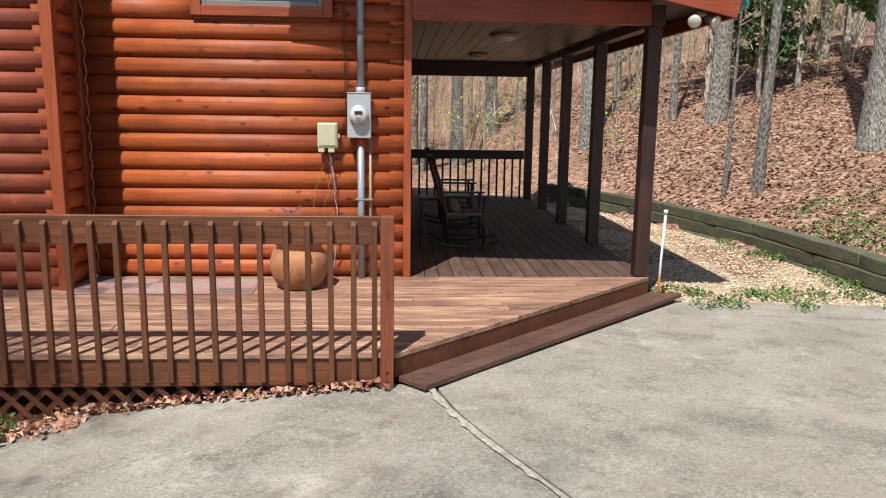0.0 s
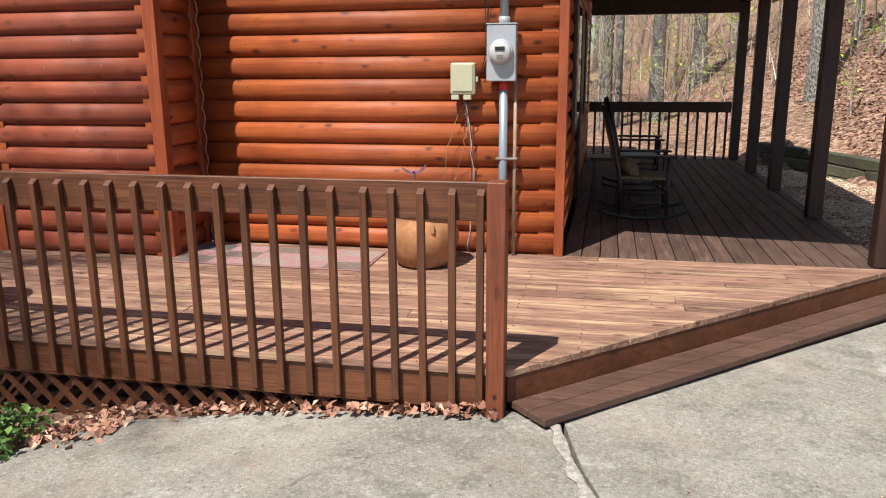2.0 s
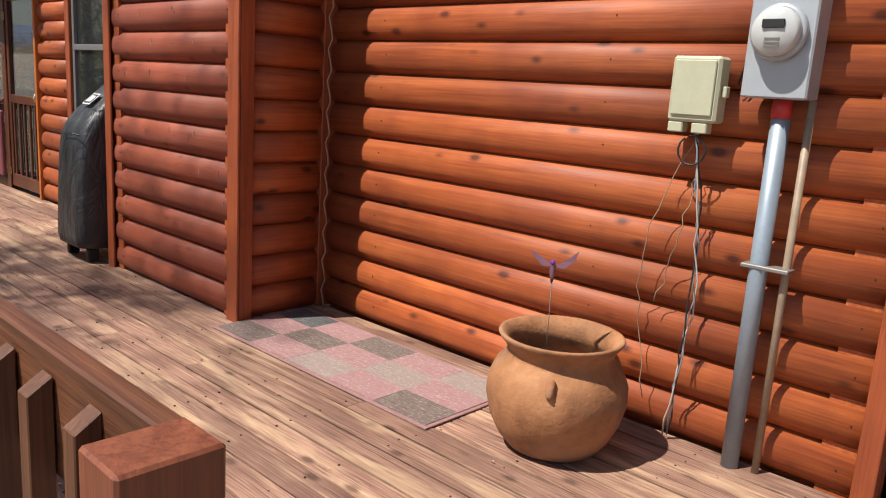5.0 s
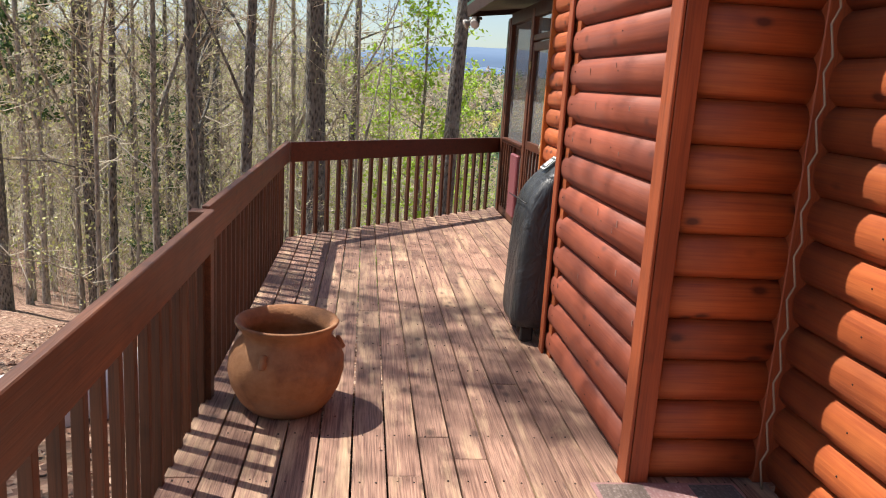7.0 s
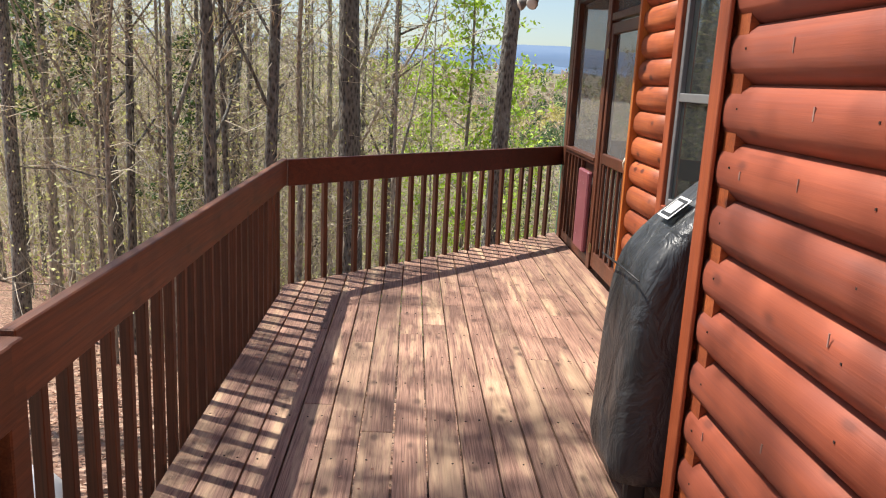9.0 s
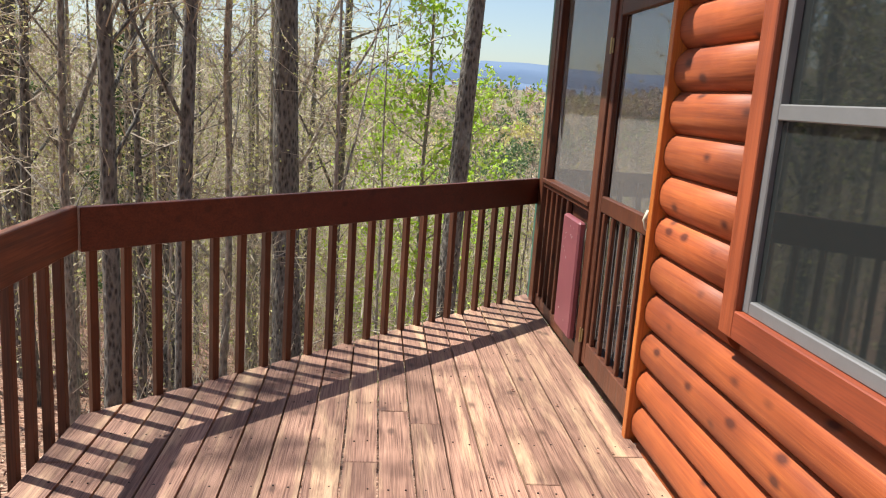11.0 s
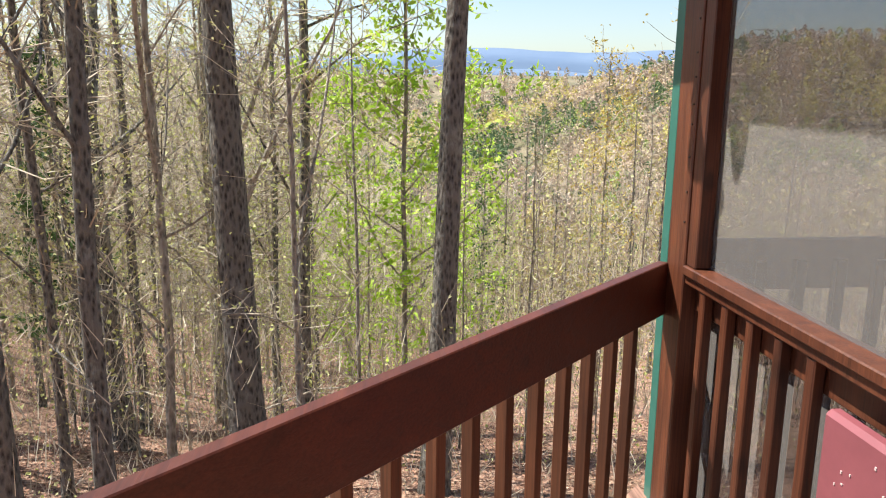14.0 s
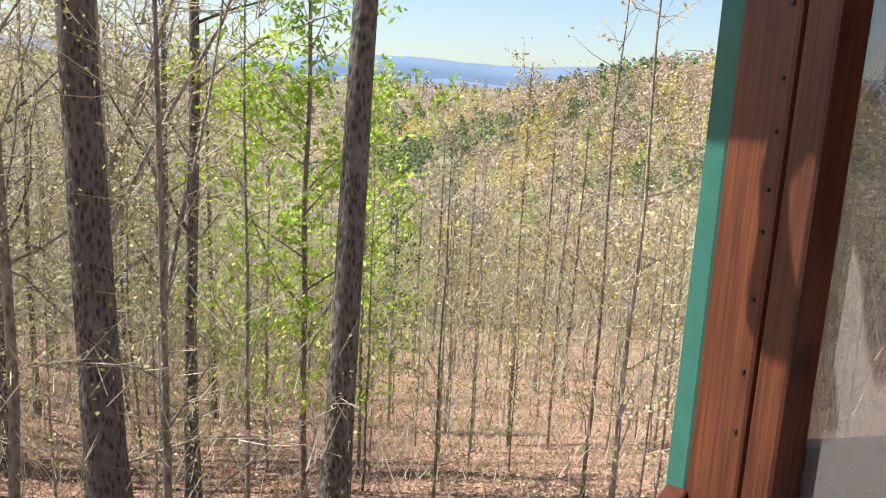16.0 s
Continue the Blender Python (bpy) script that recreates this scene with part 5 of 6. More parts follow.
for i in range(260):
    x, y = rl.uniform(-3.0, 3.2), rl.uniform(-9, -2.8)
    if x < -2.2 and y > -5:
        continue
    sp.append((x, y, drive_z(x, y) + 0.006))
leafy("driveway_debris", sp, 0.014, M_DRY, "tiny bits of leaf scattered over the driveway", "leaves", rl, 0.3)
sp = []
for i in range(60000):
    if i % 2:
        x, y = rl.uniform(4.3, 16), rl.uniform(-1, 22)
        if x < tx(min(y, 9)) + 0.2:
            continue
    else:
        x, y = -3 - 25 * rl.random(), -9 + 16 * rl.random()
    sp.append((x, y, ground_z(x, y) + 0.012))
leafy("leaf_litter", sp, 0.075, M_DRY2, "fallen brown leaves on the wooded slope", "leaves", rl, 0.4)


sp = []
while len(sp) < 150:
    x, y = rl.uniform(-9.2, 1.5), rl.uniform(-2.4, -0.1)
    if x < -10.1 + (-0.1 - y) * 1.02 or x > (y + 2.3):
        continue
    sp.append((x, y, 0.007))
leafy("deck_debris", sp, 0.016, M_DRY, "tiny bits of leaf scattered over the deck boards", "leaves", rl, 0.3)


def clump(spots, n, r, h, size, rng, zf):
    out = []
    for cx, cy in spots:
        for i in range(n):
            a, q = rng.uniform(0, 6.28), r * rng.random() ** 0.6
            x, y = cx + q * math.cos(a), cy + q * math.sin(a)
            out.append((x, y, zf(x, y) + rng.uniform(0.0, h) * (1 - q / r * 0.6)))
    return out


gz = lambda x, y: max(ground_z(x, y), drive_z(x, y) + 0.01 if x > -2.9 and y < -2.4 else -99)
leafy("weeds", clump([(-2.7, -3.12), (-2.6, -3.5), (-2.72, -2.92), (-2.7, -3.9), (-3.3, -3.4), (-2.95, -3.75)], 260, 0.26, 0.20, 0.06, rl, gz), 0.05, M_WEED, "green leafy weeds at the corner of the driveway", "plant", rl, 1.0)
leafy("flowers", clump([(-2.8, -3.1), (-2.7, -3.5)], 25, 0.25, 0.24, 0.02, rl, gz), 0.016, plain("blue_petals", (0.15, 0.20, 0.55), 0.6), "tiny blue flowers among the weeds", "flower", rl, 1.0)
ws = [(rl.uniform(2.7, 5.0), rl.gauss(0.15, 0.25)) for i in range(22)] + [(tx(y) - rl.uniform(0.02, 0.25), y) for y in [rl.uniform(-1, 4) for i in range(16)]]
leafy("weeds", clump(ws, 60, 0.16, 0.10, 0.04, rl, lambda x, y: -0.25), 0.035, M_WEED, "small green weeds growing in the gravel edge", "plant", rl, 1.0)
ws = [(rl.uniform(5.2, 7.5), rl.uniform(-1, 3.5)) for i in range(45)]
leafy("weeds", clump(ws, 60, 0.35, 0.22, 0.04, rl, ground_z), 0.05, M_WEED, "green weeds on the bank above the timbers", "plant", rl, 1.1)

# ---- trees ----
def bark(name, dark, light, sc=1.0, lich=0.3):
    m = Mat(name, 0.92)
    v = m.coord((20 * sc, 20 * sc, 7.0 * sc), 17.0)
    a = m.voro(v, 1.0)
    b = m.noise(m.coord((30, 30, 12), 7.0), 1.0, 5, 0.7)
    c = m.ramp(m.math("ADD", m.math("MULTIPLY", a, 0.6), m.math("MULTIPLY", b, 0.6)), (0.34, dark), (0.68, light))
    li = m.noise(m.coord((3, 3, 1.6), 23.0), 1.0, 5, 0.75)
    c = m.mix(m.ramp(li, (0.55, 0.0), (0.66, lich)), c, (0.40, 0.41, 0.36))
    s = m.math("MULTIPLY_ADD", m.oi.outputs["Random"], 0.5, 0.75)
    g = m.n.new("ShaderNodeCombineColor")
    for k in range(3):
        m.l.new(s, g.inputs[k])
    m.color(m.mix(1.0, c, g.outputs[0], "MULTIPLY"))
    m.bump(m.math("ADD", a, b), 0.06 / sc)
    return m.m


def leafmat(name, *cols):
    m = Mat(name, 0.7)
    geo = m.n.new("ShaderNodeNewGeometry")
    n = len(cols)
    c = m.ramp(geo.outputs["Random Per Island"], *[(i / (n - 1), q) for i, q in enumerate(cols)])
    m.color(c)
    t = m.n.new("ShaderNodeBsdfTranslucent")
    m.l.new(c, t.inputs["Color"])
    x = m.n.new("ShaderNodeMixShader")
    x.inputs[0].default_value = 0.35
    m.l.new(m.b.outputs[0], x.inputs[1])
    m.l.new(t.outputs[0], x.inputs[2])
    m.l.new(x.outputs[0], m.n["Material Output"].inputs["Surface"])
    return m.m


B_DARK = bark("bark_dark_furrowed", (0.040, 0.034, 0.028), (0.25, 0.232, 0.20), 1.0, 0.65)
B_GREY = bark("bark_grey", (0.20, 0.175, 0.14), (0.50, 0.45, 0.375), 0.8, 0.4)
B_PALE = bark("bark_pale_lichen", (0.09, 0.082, 0.070), (0.30, 0.288, 0.26), 1.4, 0.9)
TWIG = leafmat("twigs", (0.34, 0.285, 0.21), (0.54, 0.47, 0.36), (0.74, 0.68, 0.56))
L_BUD = leafmat("pale_buds", (0.36, 0.37, 0.12), (0.52, 0.54, 0.20), (0.70, 0.70, 0.38))
L_GREEN = leafmat("fresh_green_leaves", (0.30, 0.50, 0.03), (0.45, 0.68, 0.06), (0.62, 0.78, 0.16))
L_GOLD = leafmat("yellow_young_leaves", (0.42, 0.30, 0.07), (0.56, 0.44, 0.11), (0.62, 0.58, 0.22))
L_PINE = leafmat("pine_needles", (0.04, 0.085, 0.025), (0.08, 0.15, 0.045), (0.14, 0.22, 0.08))


def branch(rng, V, F, p, d, r, L, segs, sides, droop=0.0, wig=0.15):
    pts, rads = [p.copy()], [r]
    q = p.copy()
    dd = d.normalized()
    for k in range(segs):
        dd = (dd + Vector((rng.gauss(0, wig), rng.gauss(0, wig), rng.gauss(0, wig) + droop))).normalized()
        q = q + dd * (L / segs)
        pts.append(q.copy())
        rads.append(max(0.003, r * (1 - 0.85 * (k + 1) / segs)))
    tube_data(V, F, pts, rads, sides)
    return pts, dd


def add_leaf(rng, V, F, p, s):
    a = Vector((rng.gauss(0, 1), rng.gauss(0, 1), rng.gauss(0, 1))).normalized() * s
    b = a.cross(Vector((rng.gauss(0, 1), rng.gauss(0, 1), rng.gauss(0, 1)))).normalized() * s * 0.45
    n = len(V)
    V += [tuple(p - a), tuple(p + b), tuple(p + a), tuple(p - b)]
    F.append((n, n + 1, n + 2, n + 3))


def make_tree(seed, H, r, low, limbs, twigs, leaves, leaf_s, barkm, leafm, sides=7, spread=0.32, up=0.8, lean=(0, 0), fork=False, wob=0.02):
    """Meshes of a tree: trunk with limbs, twigs, leaves."""
    rng = random.Random(seed)
    V, F, TV, TF, LV, LF = [], [], [], [], [], []
    segs = 9
    pts, rads = [], []
    off = Vector((0, 0))
    for k in range(segs + 1):
        t = k / segs
        off += Vector((rng.gauss(0, wob), rng.gauss(0, wob))) * H / 10
        pts.append(Vector((off.x + lean[0] * H * t, off.y + lean[1] * H * t, -0.3 + (H + 0.3) * t)))
        rads.append(r * ((1.35 if k == 0 else 1.0) - 0.82 * t ** 1.2))
    tube_data(V, F, pts, rads, sides)
    ends = []

    def at(t):
        f = t * segs
        i = min(segs - 1, int(f))
        return pts[i].lerp(pts[i + 1], f - i), rads[i] + (rads[i + 1] - rads[i]) * (f - i)

    for j in range(limbs):
        t = low + (0.98 - low) * (j + rng.random()) / limbs
        p, rr = at(t)
        a = rng.uniform(0, 6.28)
        d = Vector((math.cos(a), math.sin(a), up * rng.uniform(0.4, 1.4)))
        L = H * spread * (1.15 - t) * rng.uniform(0.7, 1.3) + 0.3
        bp, dd = branch(rng, V, F, p, d, rr * 0.34, L, 4, 4, 0.05, 0.14)
        ends.append(bp)
    if fork:
        p, rr = at(0.4)
        bp, dd = branch(rng, V, F, p, Vector((rng.choice((-1, 1)) * 0.3, 0.1, 1)), rr * 0.8, H * 0.55, 6, 6, 0.02, 0.06)
        ends.append(bp)
    for j in range(twigs):
        if rng.random() < 0.75 or not ends:
            bp = rng.choice(ends)
            k = rng.randrange(1, len(bp))
            p = bp[k - 1].lerp(bp[k], rng.random())
        else:
            p, _ = at(rng.uniform(low * 0.7, 1))
        d = Vector((rng.gauss(0, 1), rng.gauss(0, 1), rng.uniform(-0.1, 1.2)))
        L = rng.uniform(0.35, 1.1) * (0.5 + H / 20)
        tp, _ = branch(rng, TV, TF, p, d, 0.006 + 0.0004 * H, L, 2, 3, 0.03, 0.25)
        for i in range(int(leaves / max(1, twigs) + rng.random())):
            q = tp[0].lerp(tp[-1], rng.uniform(0.3, 1.0)) + Vector((rng.gauss(0, 0.09), rng.gauss(0, 0.09), rng.gauss(0, 0.09)))
            add_leaf(rng, LV, LF, q, leaf_s * rng.uniform(0.6, 1.3))
    out = [("trunk", mesh_of("trunk", V, F, barkm, True)), ("branchwork", mesh_of("branchwork", TV, TF, TWIG))]
    if LV:
        out.append(("crown", mesh_of("crown", LV, LF, leafm)))
    return out


def make_pine(seed, H, r, low=0.25, reach=0.24, needles=22, size=0.10):
    rng = random.Random(seed)
    V, F, LV, LF = [], [], [], []
    tube_data(V, F, [Vector((0, 0, -0.3)), Vector((0.05, 0, H * 0.5)), Vector((0, 0.05, H))], [r, r * 0.6, 0.01], 7)
    n = int(H * 6)
    for j in range(n):
        t = low + (1 - low) * j / n
        a = rng.uniform(0, 6.28)
        L = (1.1 - t) * H * reach * rng.uniform(0.6, 1.2) + 0.15
        bp, _ = branch(rng, V, F, Vector((0, 0, H * t)), Vector((math.cos(a), math.sin(a), 0.25)), 0.02, L, 3, 3, 0.03, 0.08)
        for i in range(int(needles * (0.5 + L))):
            u = rng.uniform(0.2, 1.0)
            k = min(2, int(u * 3))
            q = bp[k].lerp(bp[k + 1], u * 3 - k) + Vector((rng.gauss(0, 0.10), rng.gauss(0, 0.10), rng.gauss(0, 0.06)))
            add_leaf(rng, LV, LF, q, size * rng.uniform(0.7, 1.5))
    return [("trunk", mesh_of("trunk", V, F, B_GREY, True)), ("crown", mesh_of("crown", LV, LF, L_PINE))]


def plant(meshes, x, y, label, name="tree", group="woodland trees", s=1.0, turn=0.0, lean=0.0, z=None):
    t = thing(name, label, "tree", group, at=(x, y, (ground_z(x, y) if z is None else z) - 0.05))
    t.rotation_euler = (lean, 0, turn)
    t.scale = (s, s, s)
    for nm, me in meshes:
        o = new(nm, me)
        o.parent = t
        if nm != "trunk":
            o["kind"] = "stuff"
    return t


# near trees with their own trunks
L_TALL = "tall leafless tree with dark furrowed bark on the slope"
hero_a = make_tree(101, 21, 0.29, 0.66, 10, 120, 60, 0.05, B_DARK, L_BUD, 16, 0.2, 0.8, (0.0, -0.033), wob=0.008)
hero_b = make_tree(102, 21, 0.235, 0.70, 10, 120, 60, 0.05, B_DARK, L_BUD, 16, 0.2, 0.8, (0.0, 0.038), wob=0.008)
hero_c = make_tree(103, 20, 0.24, 0.35, 14, 240, 190, 0.05, B_DARK, L_BUD, 12, 0.3, 0.9, (0.0, -0.03), fork=True)
plant(hero_a, -19.2, -2.75, "thick dark-barked tree leaning slightly beyond the deck railing")
plant(hero_b, -19.7, 0.18, "straight thick dark-barked tree beyond the deck railing")
plant(hero_c, -25.4, -6.6, L_TALL)
plant(hero_c, -22.5, -9.2, L_TALL, turn=0.3, s=0.9)
plant(hero_b, -21.0, -11.2, L_TALL, turn=1.9, s=0.8)

bare = [make_tree(200 + i, H, r, lo, 11, 250, int(lv * 1.8), 0.04, bk, L_BUD, 6, 0.26, 1.0, fork=(i % 2 == 0)) for i, (H, r, lo, lv, bk) in enumerate(((16, 0.12, 0.25, 330, B_GREY), (18, 0.15, 0.3, 240, B_DARK), (14, 0.09, 0.15, 420, B_GREY), (17, 0.13, 0.2, 300, B_DARK), (12, 0.07, 0.1, 460, B_GREY), (15, 0.10, 0.2, 360, B_DARK)))]
sap = [make_tree(300 + i, H, r, 0.12, 12, 60, int(lv * 1.5), 0.045, B_GREY, lm, 4, 0.22, 1.1, wob=0.03) for i, (H, r, lv, lm) in enumerate(((7, 0.035, 110, L_BUD), (9, 0.045, 190, L_GREEN), (6, 0.03, 80, L_GOLD), (8, 0.04, 100, L_BUD), (5, 0.025, 150, L_GREEN), (10, 0.05, 120, L_GOLD)))]
green = make_tree(401, 14.5, 0.075, 0.2, 26, 300, 4200, 0.085, B_GREY, L_GREEN, 6, 0.24, 1.0)
green2 = make_tree(402, 10, 0.05, 0.15, 18, 160, 1800, 0.08, B_GREY, L_GREEN, 5, 0.24, 1.0)
gold = make_tree(403, 11, 0.06, 0.15, 20, 200, 1900, 0.055, B_GREY, L_GOLD, 5, 0.22, 1.3)
pines = [make_pine(500, 11, 0.12), make_pine(501, 8, 0.08, 0.1), make_pine(502, 14, 0.15, 0.4)]
birch = make_tree(601, 9, 0.10, 0.4, 8, 60, 60, 0.05, B_PALE, L_BUD, 10, 0.25, 1.0, (0.02, 0), wob=0.012)
oak = make_tree(602, 17, 0.34, 0.45, 10, 90, 40, 0.05, B_PALE, L_BUD, 14, 0.3, 0.8, wob=0.008)
oak2 = make_tree(603, 16, 0.22, 0.5, 10, 80, 40, 0.05, B_PALE, L_BUD, 12, 0.3, 0.8, (0.03, 0), wob=0.01)

plant(birch, 6.05, 5.3, "thin pale-barked tree on the leafy bank")
plant(oak, 8.7, 6.1, "very thick tree with pale lichened bark on the leafy bank")
plant(birch, 5.6, 5.6, "slender leafless sapling on the leafy bank", s=0.45)
plant(oak2, 7.6, 11.0, "thick mottled tree trunk on the bank behind the porch")
plant(birch, 7.0, 12.3, "thin pale-barked tree on the leafy bank", turn=1.2)
plant(oak2, 4.7, 11.9, "thick mottled tree trunk on the bank behind the porch", turn=2.2, s=0.85)
plant(oak, 1.6, 15.5, "thick pale tree behind porch railing", s=0.6, turn=1.0)
plant(birch, 0.6, 14.0, "pale tree behind porch railing", s=1.2, turn=2.0)
plant(oak2, 2.9, 17.5, "thick mottled tree trunk behind porch railing", s=0.9, turn=3.0)
plant(birch, -0.4, 17.5, "pale tree behind porch railing", s=1.4, turn=0.4)
plant(green, -23.6, 0.02, "slender young tree with bright yellow-green leaves", turn=0.4)
plant(green2, -26.0, 1.4, "small bright green tree in the valley", turn=2.4)
plant(green2, -27.5, -1.2, "small bright green tree in the valley", turn=1.4)
plant(make_pine(505, 10.5, 0.06, 0.2, 0.12, 14, 0.06), -32.6, 3.2, "tall thin sparse pine in the valley")
plant(gold, -29, 6.2, "young tree with orange-yellow leaves in the valley")
for x, y, k, s in ((8.4, 13.6, 1, 1.2), (10.4, 12.6, 1, 1.1), (12.4, 11.6, 1, 1.3), (10.5, 14.5, 0, 1.0), (13.5, 17.0, 2, 1.0), (11.5, 19.0, 0, 1.2), (15.5, 15.0, 1, 1.3), (9.3, 12.5, 1, 0.9), (17, 21, 2, 1.1), (-3, 26, 0, 1.2), (20, 14, 0, 1.1), (-27, -13, 2, 1.1), (-30, -9.5, 0, 1)):
    plant(pines[k], x, y, "green pine among the leafless trees", "pine_tree", "pine trees", s, x)

rt = random.Random(77)
taken = [(-19.2, -2.8), (-19.7, 0.2), (-25.4, -6.6), (-24.3, 0.0), (6, 5.3), (8.7, 6.1), (7.6, 11)]


def clear(x, y, d):
    for a, b in taken:
        if (a - x) ** 2 + (b - y) ** 2 < d * d:
            return False
    taken.append((x, y))
    return True


LB = ("grey leafless tree with fine twigs and pale buds", "tall grey woodland tree in early leaf")
# the wood to the south-west: tall trees close together
n = 0
while n < 105:
    d = 9 + 52 * rt.random() ** 1.1
    a = radians(rt.uniform(91.5, 126))
    x, y = -8 - d * math.sin(a), -1.5 + d * math.cos(a)
    if x > -13 and y > -6.5 or not clear(x, y, 1.1):
        continue
    n += 1
    plant(bare[rt.randrange(6)], x, y, LB[n % 2], s=rt.uniform(0.75, 1.15), turn=rt.uniform(0, 6.28))
# saplings down the slope
n = 0
while n < 250:
    d = 9 + 48 * rt.random() ** 0.9
    a = radians(rt.uniform(48, 124))
    x, y = -9 - d * math.sin(a), -0.5 + d * math.cos(a)
    if x > -15 or (-21 < x and -5 < y < 3) or not clear(x, y, 0.7):
        continue
    n += 1
    k = rt.choice((0, 3, 0, 5, 2, 3)) if a < 1.35 else rt.choice((0, 3, 1, 4, 1, 0)) if a < 1.68 else rt.choice((0, 3, 0, 3, 0, 4, 1))
    plant(sap[k], x, y, ("thin leafless sapling on the wooded slope", "thin sapling with fresh green leaves on the slope", "thin sapling with yellow young leaves on the slope")[{0: 0, 3: 0, 1: 1, 4: 1, 2: 2, 5: 2}[k]], "sapling", "saplings", rt.uniform(0.7, 1.2), rt.uniform(0, 6.28))
# the valley to the west: trees whose tops stay below the skyline
n = 0
while n < 60:
    d = rt.uniform(26, 75)
    a = radians(rt.uniform(48, 92))
    x, y = -9 - d * math.sin(a), -0.5 + d * math.cos(a)
    z = ground_z(x, y)
    if not clear(x, y, 1.2):
        continue
    s = rt.uniform(0.5, 0.8)
    lim = (1.0 + 0.0 * d - z) / 16
    n += 1
    plant(bare[rt.randrange(6)], x, y, LB[n % 2], s=min(s, max(0.3, lim)), turn=rt.uniform(0, 6.28))
# the wood behind the house and on the bank
n = 0
while n < 130:
    x, y = rt.uniform(-14, 34), rt.uniform(13, 55)
    if (x < 22 and y < 13) or not clear(x, y, 1.3):
        continue
    n += 1
    plant(bare[rt.randrange(6)], x, y, LB[n % 2], s=rt.uniform(0.8, 1.2), turn=rt.uniform(0, 6.28))
n = 0
while n < 85:
    x, y = rt.uniform(-3, 24), rt.uniform(9.5, 40)
    if not clear(x, y, 0.8):
        continue
    n += 1
    plant(sap[rt.choice((0, 3, 4))], x, y, "thin leafless sapling on the wooded slope", "sapling", "saplings", rt.uniform(0.6, 1.1), rt.uniform(0, 6.28))
shade = [make_tree(701, 17, 0.11, 0.45, 16, 300, 2400, 0.055, B_GREY, L_BUD, 6, 0.26, 0.8), make_tree(702, 16, 0.10, 0.4, 16, 300, 2000, 0.06, B_GREY, L_BUD, 6, 0.28, 0.8)]
for x, y, k, s in ((-6.8, -6.9, 1, 0.9), (-8.9, -8.7, 0, 1.0), (-11.3, -9.3, 1, 1.05), (-6.9, -10.4, 1, 1.1), (-5.2, -14.5, 0, 1.1)):
    plant(shade[k], x, y, LB[0], s=s, turn=x * 2)
n = 0
while n < 26:
    x, y = rt.uniform(9, 28), rt.uniform(3, 16)
    if not clear(x, y, 1.2):
        continue
    n += 1
    plant(bare[rt.randrange(6)], x, y, LB[n % 2], s=rt.uniform(0.8, 1.2), turn=rt.uniform(0, 6.28))
# trees south of the house whose branches shade the deck
for x, y, k, s in ((-12.5, -11.5, 0, 1.0), (-7.6, -13.0, 0, 1.1)):
    plant(bare[k], x, y, LB[0], s=s, turn=x)


def slivers(name, spots, mat, label, rng, L=(0.5, 1.3), w=0.03, kind="stuff", cat="trees", spread=0.5):
    V, F = [], []
    for x, y, z, s in spots:
        l, ww = rng.uniform(*L) * s, w * s * rng.uniform(0.6, 1.5)
        a = rng.uniform(0, 6.28)
        d = Vector((rng.gauss(0, spread), rng.gauss(0, spread), 1)).normalized() * l
        b = len(V)
        V += [(x - ww * math.cos(a), y - ww * math.sin(a), z), (x + ww * math.cos(a), y + ww * math.sin(a), z), (x + d.x, y + d.y, z + d.z)]
        F.append((b, b + 1, b + 2))
    return tagged(new(name, mesh_of(name, V, F, mat)), label, cat, kind=kind)


# undergrowth
rs = random.Random(91)
sp = []
while len(sp) < 26000:
    d = 6 + 60 * rs.random() ** 0.8
    a = radians(rs.uniform(46, 126))
    x, y = -9 - d * math.sin(a), -0.5 + d * math.cos(a)
    if x > -15.5:
        continue
    sp.append((x, y, ground_z(x, y) + rs.random() ** 1.6 * min(9, 1.5 + d * 0.2), 0.5 + d * 0.02))
slivers("undergrowth", sp, TWIG, "tangle of thin leafless stems in the woods", rs, (0.4, 1.3), 0.012, cat="undergrowth")
sp = []
while len(sp) < 9000:
    x, y = rs.uniform(-8, 30), rs.uniform(10, 50)
    sp.append((x, y, ground_z(x, y) + rs.random() ** 2 * 7, 1.0))
slivers("undergrowth", sp, TWIG, "tangle of thin leafless stems in the woods", rs, (0.4, 1.3), 0.010, cat="undergrowth")
sp = []
while len(sp) < 42000:
    d = 10 + 60 * rs.random()
    a = radians(rs.uniform(46, 126))
    x, y = -9 - d * math.sin(a), -0.5 + d * math.cos(a)
    if noise.noise(Vector((x * 0.15, y * 0.15, 5))) < 0.0:
        continue
    sp.append((x, y, ground_z(x, y) + 0.5 + rs.random() ** 1.3 * 5))
leafy("undergrowth_leaves", sp, 0.062, L_BUD, "pale young leaves on the undergrowth", "undergrowth", rs, 1.5)

sp = []
while len(sp) < 70000:
    d = 20 + 60 * rs.random() ** 0.8
    a = radians(rs.uniform(86, 128))
    x, y = -8 - d * math.sin(a), -1.5 + d * math.cos(a)
    h = 14 if a > 1.64 else 8
    sp.append((x, y, ground_z(x, y) + 1 + h * rs.random() ** 0.8, 0.7 + d * 0.012))
slivers("woodland_twigs", sp, TWIG, "haze of fine pale twigs deep in the woods", rs, (0.4, 1.4), 0.012, cat="undergrowth", spread=1.5)
sp = []
while len(sp) < 42000:
    d = 13 + 60 * rs.random()
    a = radians(rs.uniform(86, 128))
    x, y = -8 - d * math.sin(a), -1.5 + d * math.cos(a)
    sp.append((x, y, ground_z(x, y) + 1 + 13 * rs.random()))
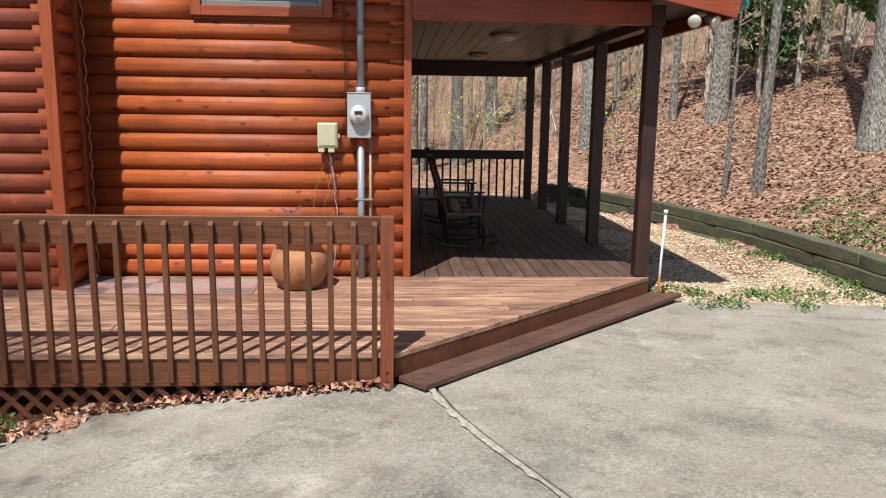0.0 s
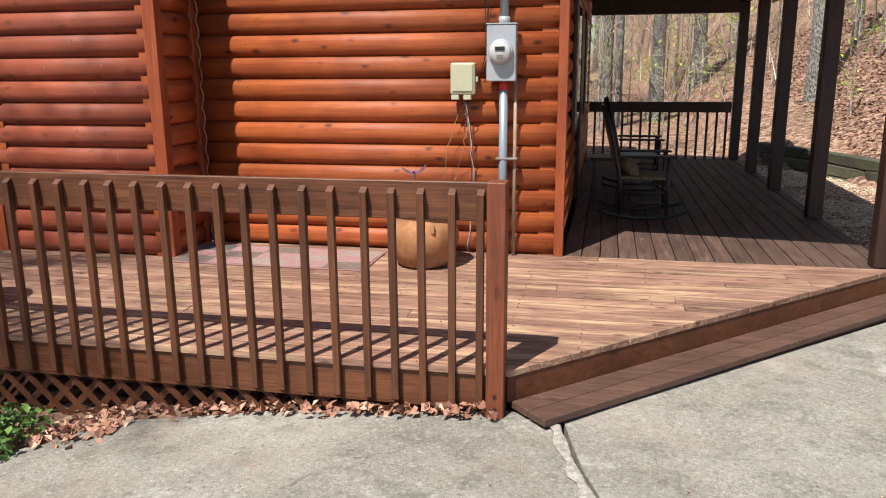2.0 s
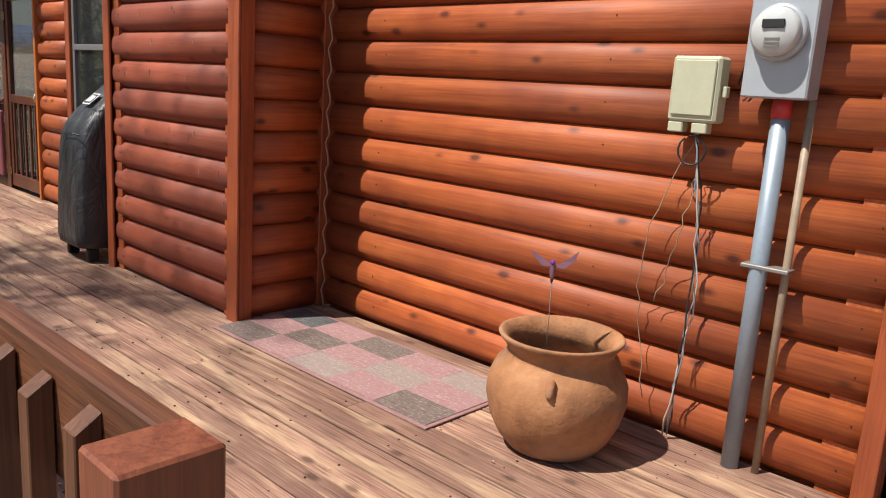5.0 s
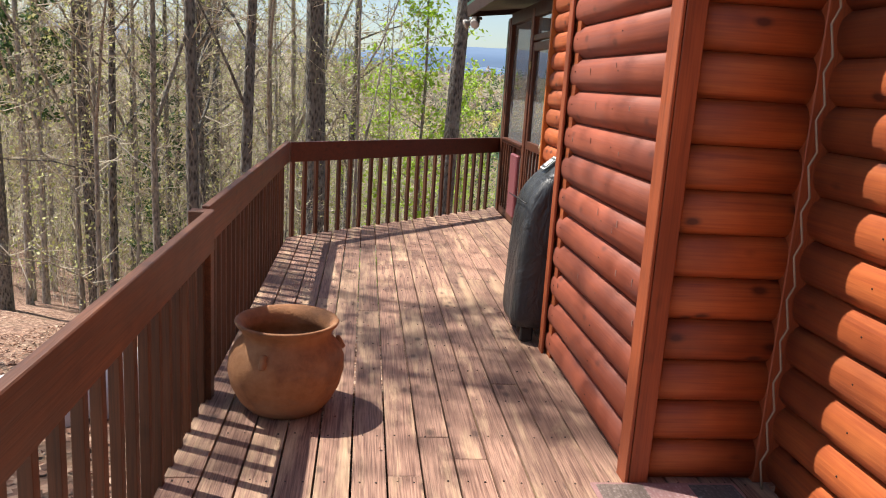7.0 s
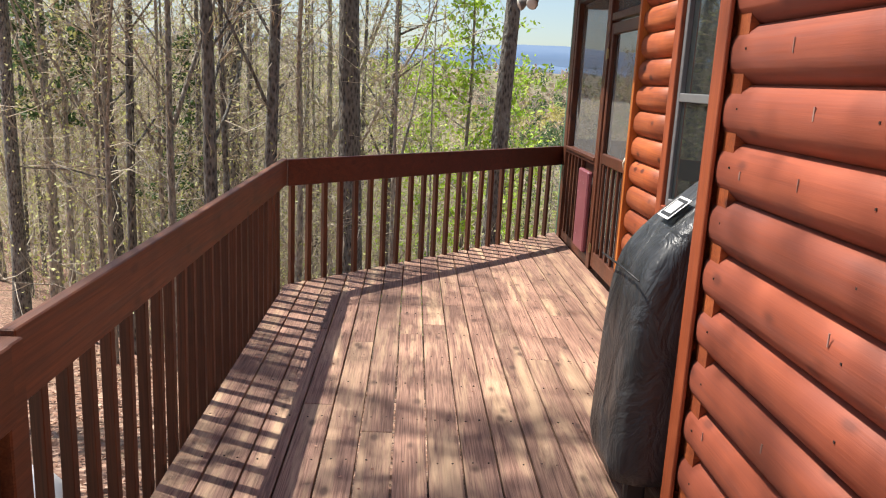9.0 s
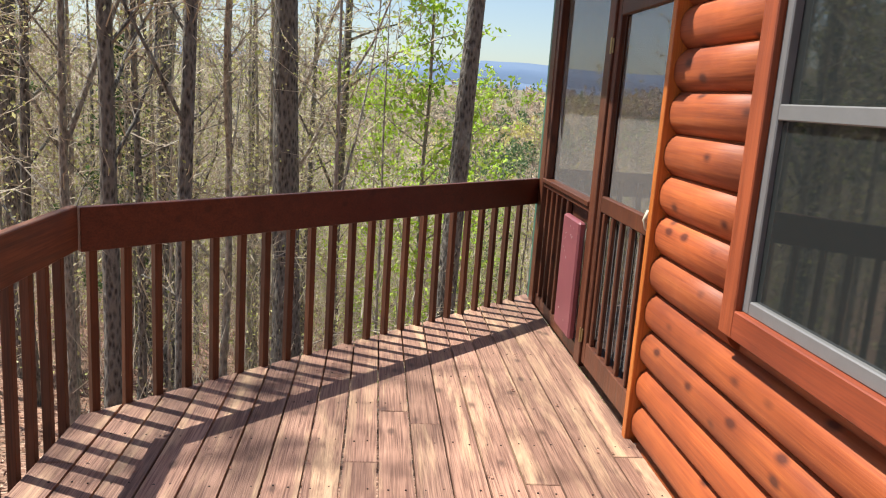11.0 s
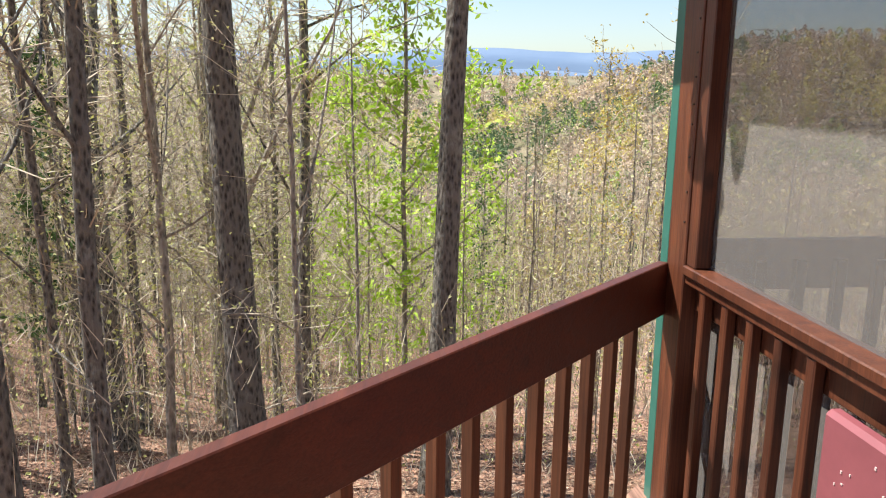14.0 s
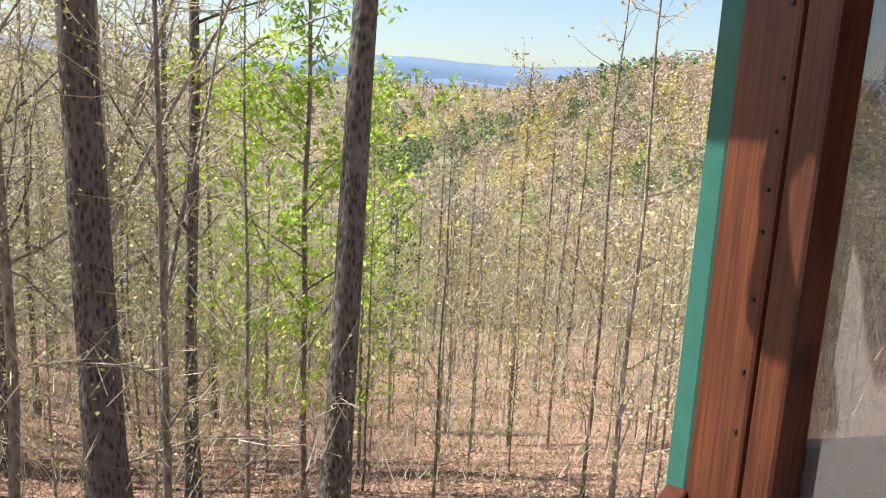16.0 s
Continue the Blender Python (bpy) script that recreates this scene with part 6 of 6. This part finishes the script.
leafy("woodland_buds", sp, 0.10, L_BUD, "pale opening buds on the woodland trees", "undergrowth", rs, 1.5)

sp = []
while len(sp) < 22000:
    d = 22 + 50 * rs.random()
    a = radians(rs.uniform(78, 97))
    x, y = -9 - d * math.sin(a), -0.5 + d * math.cos(a)
    if noise.noise(Vector((x * 0.2, y * 0.2, 8))) < -0.05:
        continue
    sp.append((x, y, ground_z(x, y) + 1 + 7.5 * rs.random()))
leafy("valley_leaves", sp, 0.08, L_GREEN, "fresh yellow-green leaves on the young valley trees", "undergrowth", rs, 1.5)

# far woods on the valley floor and the hills
far = {"twig": [], "gold": [], "green": [], "pine": [], "rose": []}
for i in range(5200):
    d = 55 + 560 * rs.random() ** 1.5
    a = radians(rs.uniform(30, 122))
    x, y = -9 - d * math.sin(a), -0.5 + d * math.cos(a)
    if i > 3400:
        x, y = rs.gauss(-225, 75), rs.gauss(130, 55)
        d, a = math.hypot(x + 9, y), 1.0
        if d < 60:
            continue
    z = ground_z(x, y)
    H = rs.uniform(7, 12) if a < 1.62 else rs.uniform(12, 19)
    u = noise.noise(Vector((x * 0.02, y * 0.02, 2))) + rs.gauss(0, 0.25)
    k = "pine" if u > 0.34 else "green" if u > 0.22 else "gold" if u < -0.40 else "rose" if u < -0.02 else "twig"
    s = 1 + d / 160
    n = int(120 / (0.7 + d / 300))
    for j in range(n):
        t = rs.random()
        R = 2.6 * math.sin(math.pi * (0.15 + 0.85 * t)) ** 0.7
        b = rs.uniform(0, 6.28)
        q = R * rs.random() ** 0.5
        far[k].append((x + q * math.cos(b), y + q * math.sin(b), z + H * (0.15 + 0.8 * t), s))
F_TWIG = leafmat("far_twigs", (0.24, 0.195, 0.15), (0.37, 0.305, 0.24), (0.50, 0.43, 0.345))
F_ROSE = leafmat("far_budding_trees", (0.42, 0.31, 0.235), (0.56, 0.44, 0.33), (0.66, 0.55, 0.42))
F_GOLD = leafmat("far_yellow_trees", (0.42, 0.36, 0.11), (0.58, 0.52, 0.17), (0.68, 0.62, 0.28))
F_GREEN = leafmat("far_green_trees", (0.22, 0.32, 0.07), (0.34, 0.45, 0.11), (0.46, 0.55, 0.18))
F_PINE = leafmat("far_pines", (0.06, 0.11, 0.05), (0.10, 0.17, 0.07), (0.15, 0.22, 0.10))
for k, mt, lb in (("twig", F_TWIG, "leafless woods far across the valley"), ("rose", F_ROSE, "budding reddish woods far across the valley"), ("gold", F_GOLD, "yellow-green woods far across the valley"), ("green", F_GREEN, "fresh green woods far across the valley"), ("pine", F_PINE, "dark green pine woods far across the valley")):
    V, F = [], []
    for x, y, z, s in far[k]:
        add_leaf(rs, V, F, Vector((x, y, z)), 0.24 * s * rs.uniform(0.5, 1.2))
    tagged(new("far_woods", mesh_of("far_woods", V, F, mt)), lb, "trees", kind="stuff")

# distant mountains; the blue of aerial haze is put into their colour
M = Mat("ridge_haze_blue", 1.0)
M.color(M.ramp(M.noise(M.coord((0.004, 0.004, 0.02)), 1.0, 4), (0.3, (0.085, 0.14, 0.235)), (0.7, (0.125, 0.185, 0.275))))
for D, h0, amp, sd in ((1250, 62, 13, 3.0), (1080, 24, 8, 8.0)):
    V, F = [], []
    N = 160
    for i in range(N + 1):
        a = radians(20 + 120 * i / N)
        t = i / N * 9
        h = h0 + amp * noise.noise(Vector((t, sd, 0))) * 1.6 + 3 * noise.noise(Vector((t * 6, sd, 1)))
        for r, z in ((D, -60), (D + 60, h * 0.6), (D + 160, h), (D + 300, -60)):
            V.append((-9 - r * math.sin(a), r * math.cos(a), z))
    for i in range(N):
        for k in range(3):
            F.append((i * 4 + k, i * 4 + k + 1, (i + 1) * 4 + k + 1, (i + 1) * 4 + k))
    tagged(new("backdrop_mountains", mesh_of("backdrop_mountains", V, F, M.m, True)), "distant mountain ridge on the horizon, blue put in for haze", kind="structure")

# nail heads in rows over the joists
V, F = [], []
rn2 = random.Random(55)
for i in range(26):
    jx = -9.6 + 0.41 * i
    for k in range(17):
        for f in (0.28, 0.72):
            x, y = jx + rn2.uniform(-0.012, 0.012), -2.475 + (k + f) * BOARD + rn2.uniform(-0.006, 0.006)
            if y > -0.03 or x < -10.1 + (-0.06 - y) * 1.02 or x > 0.0 + (y + 2.4) * 1.0 or rn2.random() < 0.25:
                continue
            b, r = len(V), rn2.uniform(0.0035, 0.005)
            V += [(x + r * math.cos(a * 1.047), y + r * math.sin(a * 1.047), 0.0022) for a in range(6)]
            V += [(x + r * math.cos(a * 1.047), y + r * math.sin(a * 1.047), -0.004) for a in range(6)]
            F.append(tuple(b + a for a in range(6)))
            F += [(b + 6 + a, b + 6 + (a + 1) % 6, b + (a + 1) % 6, b + a) for a in range(6)]
o = tagged(new("deck_nails", mesh_of("deck_nails", V, F, M_NAIL)), "dark nail heads in rows along the deck boards", "nails", kind="stuff")

# ---- floor pieces ----
board_run(deck, "board", M_DECK, 0, -2.475, 0.0, range(0, 17), 10.5, main_clips)
pc = [(0, 1, 0.014), (0, -1, -7.3), (1, 0, 0.03), (-1, 0, -2.47)]
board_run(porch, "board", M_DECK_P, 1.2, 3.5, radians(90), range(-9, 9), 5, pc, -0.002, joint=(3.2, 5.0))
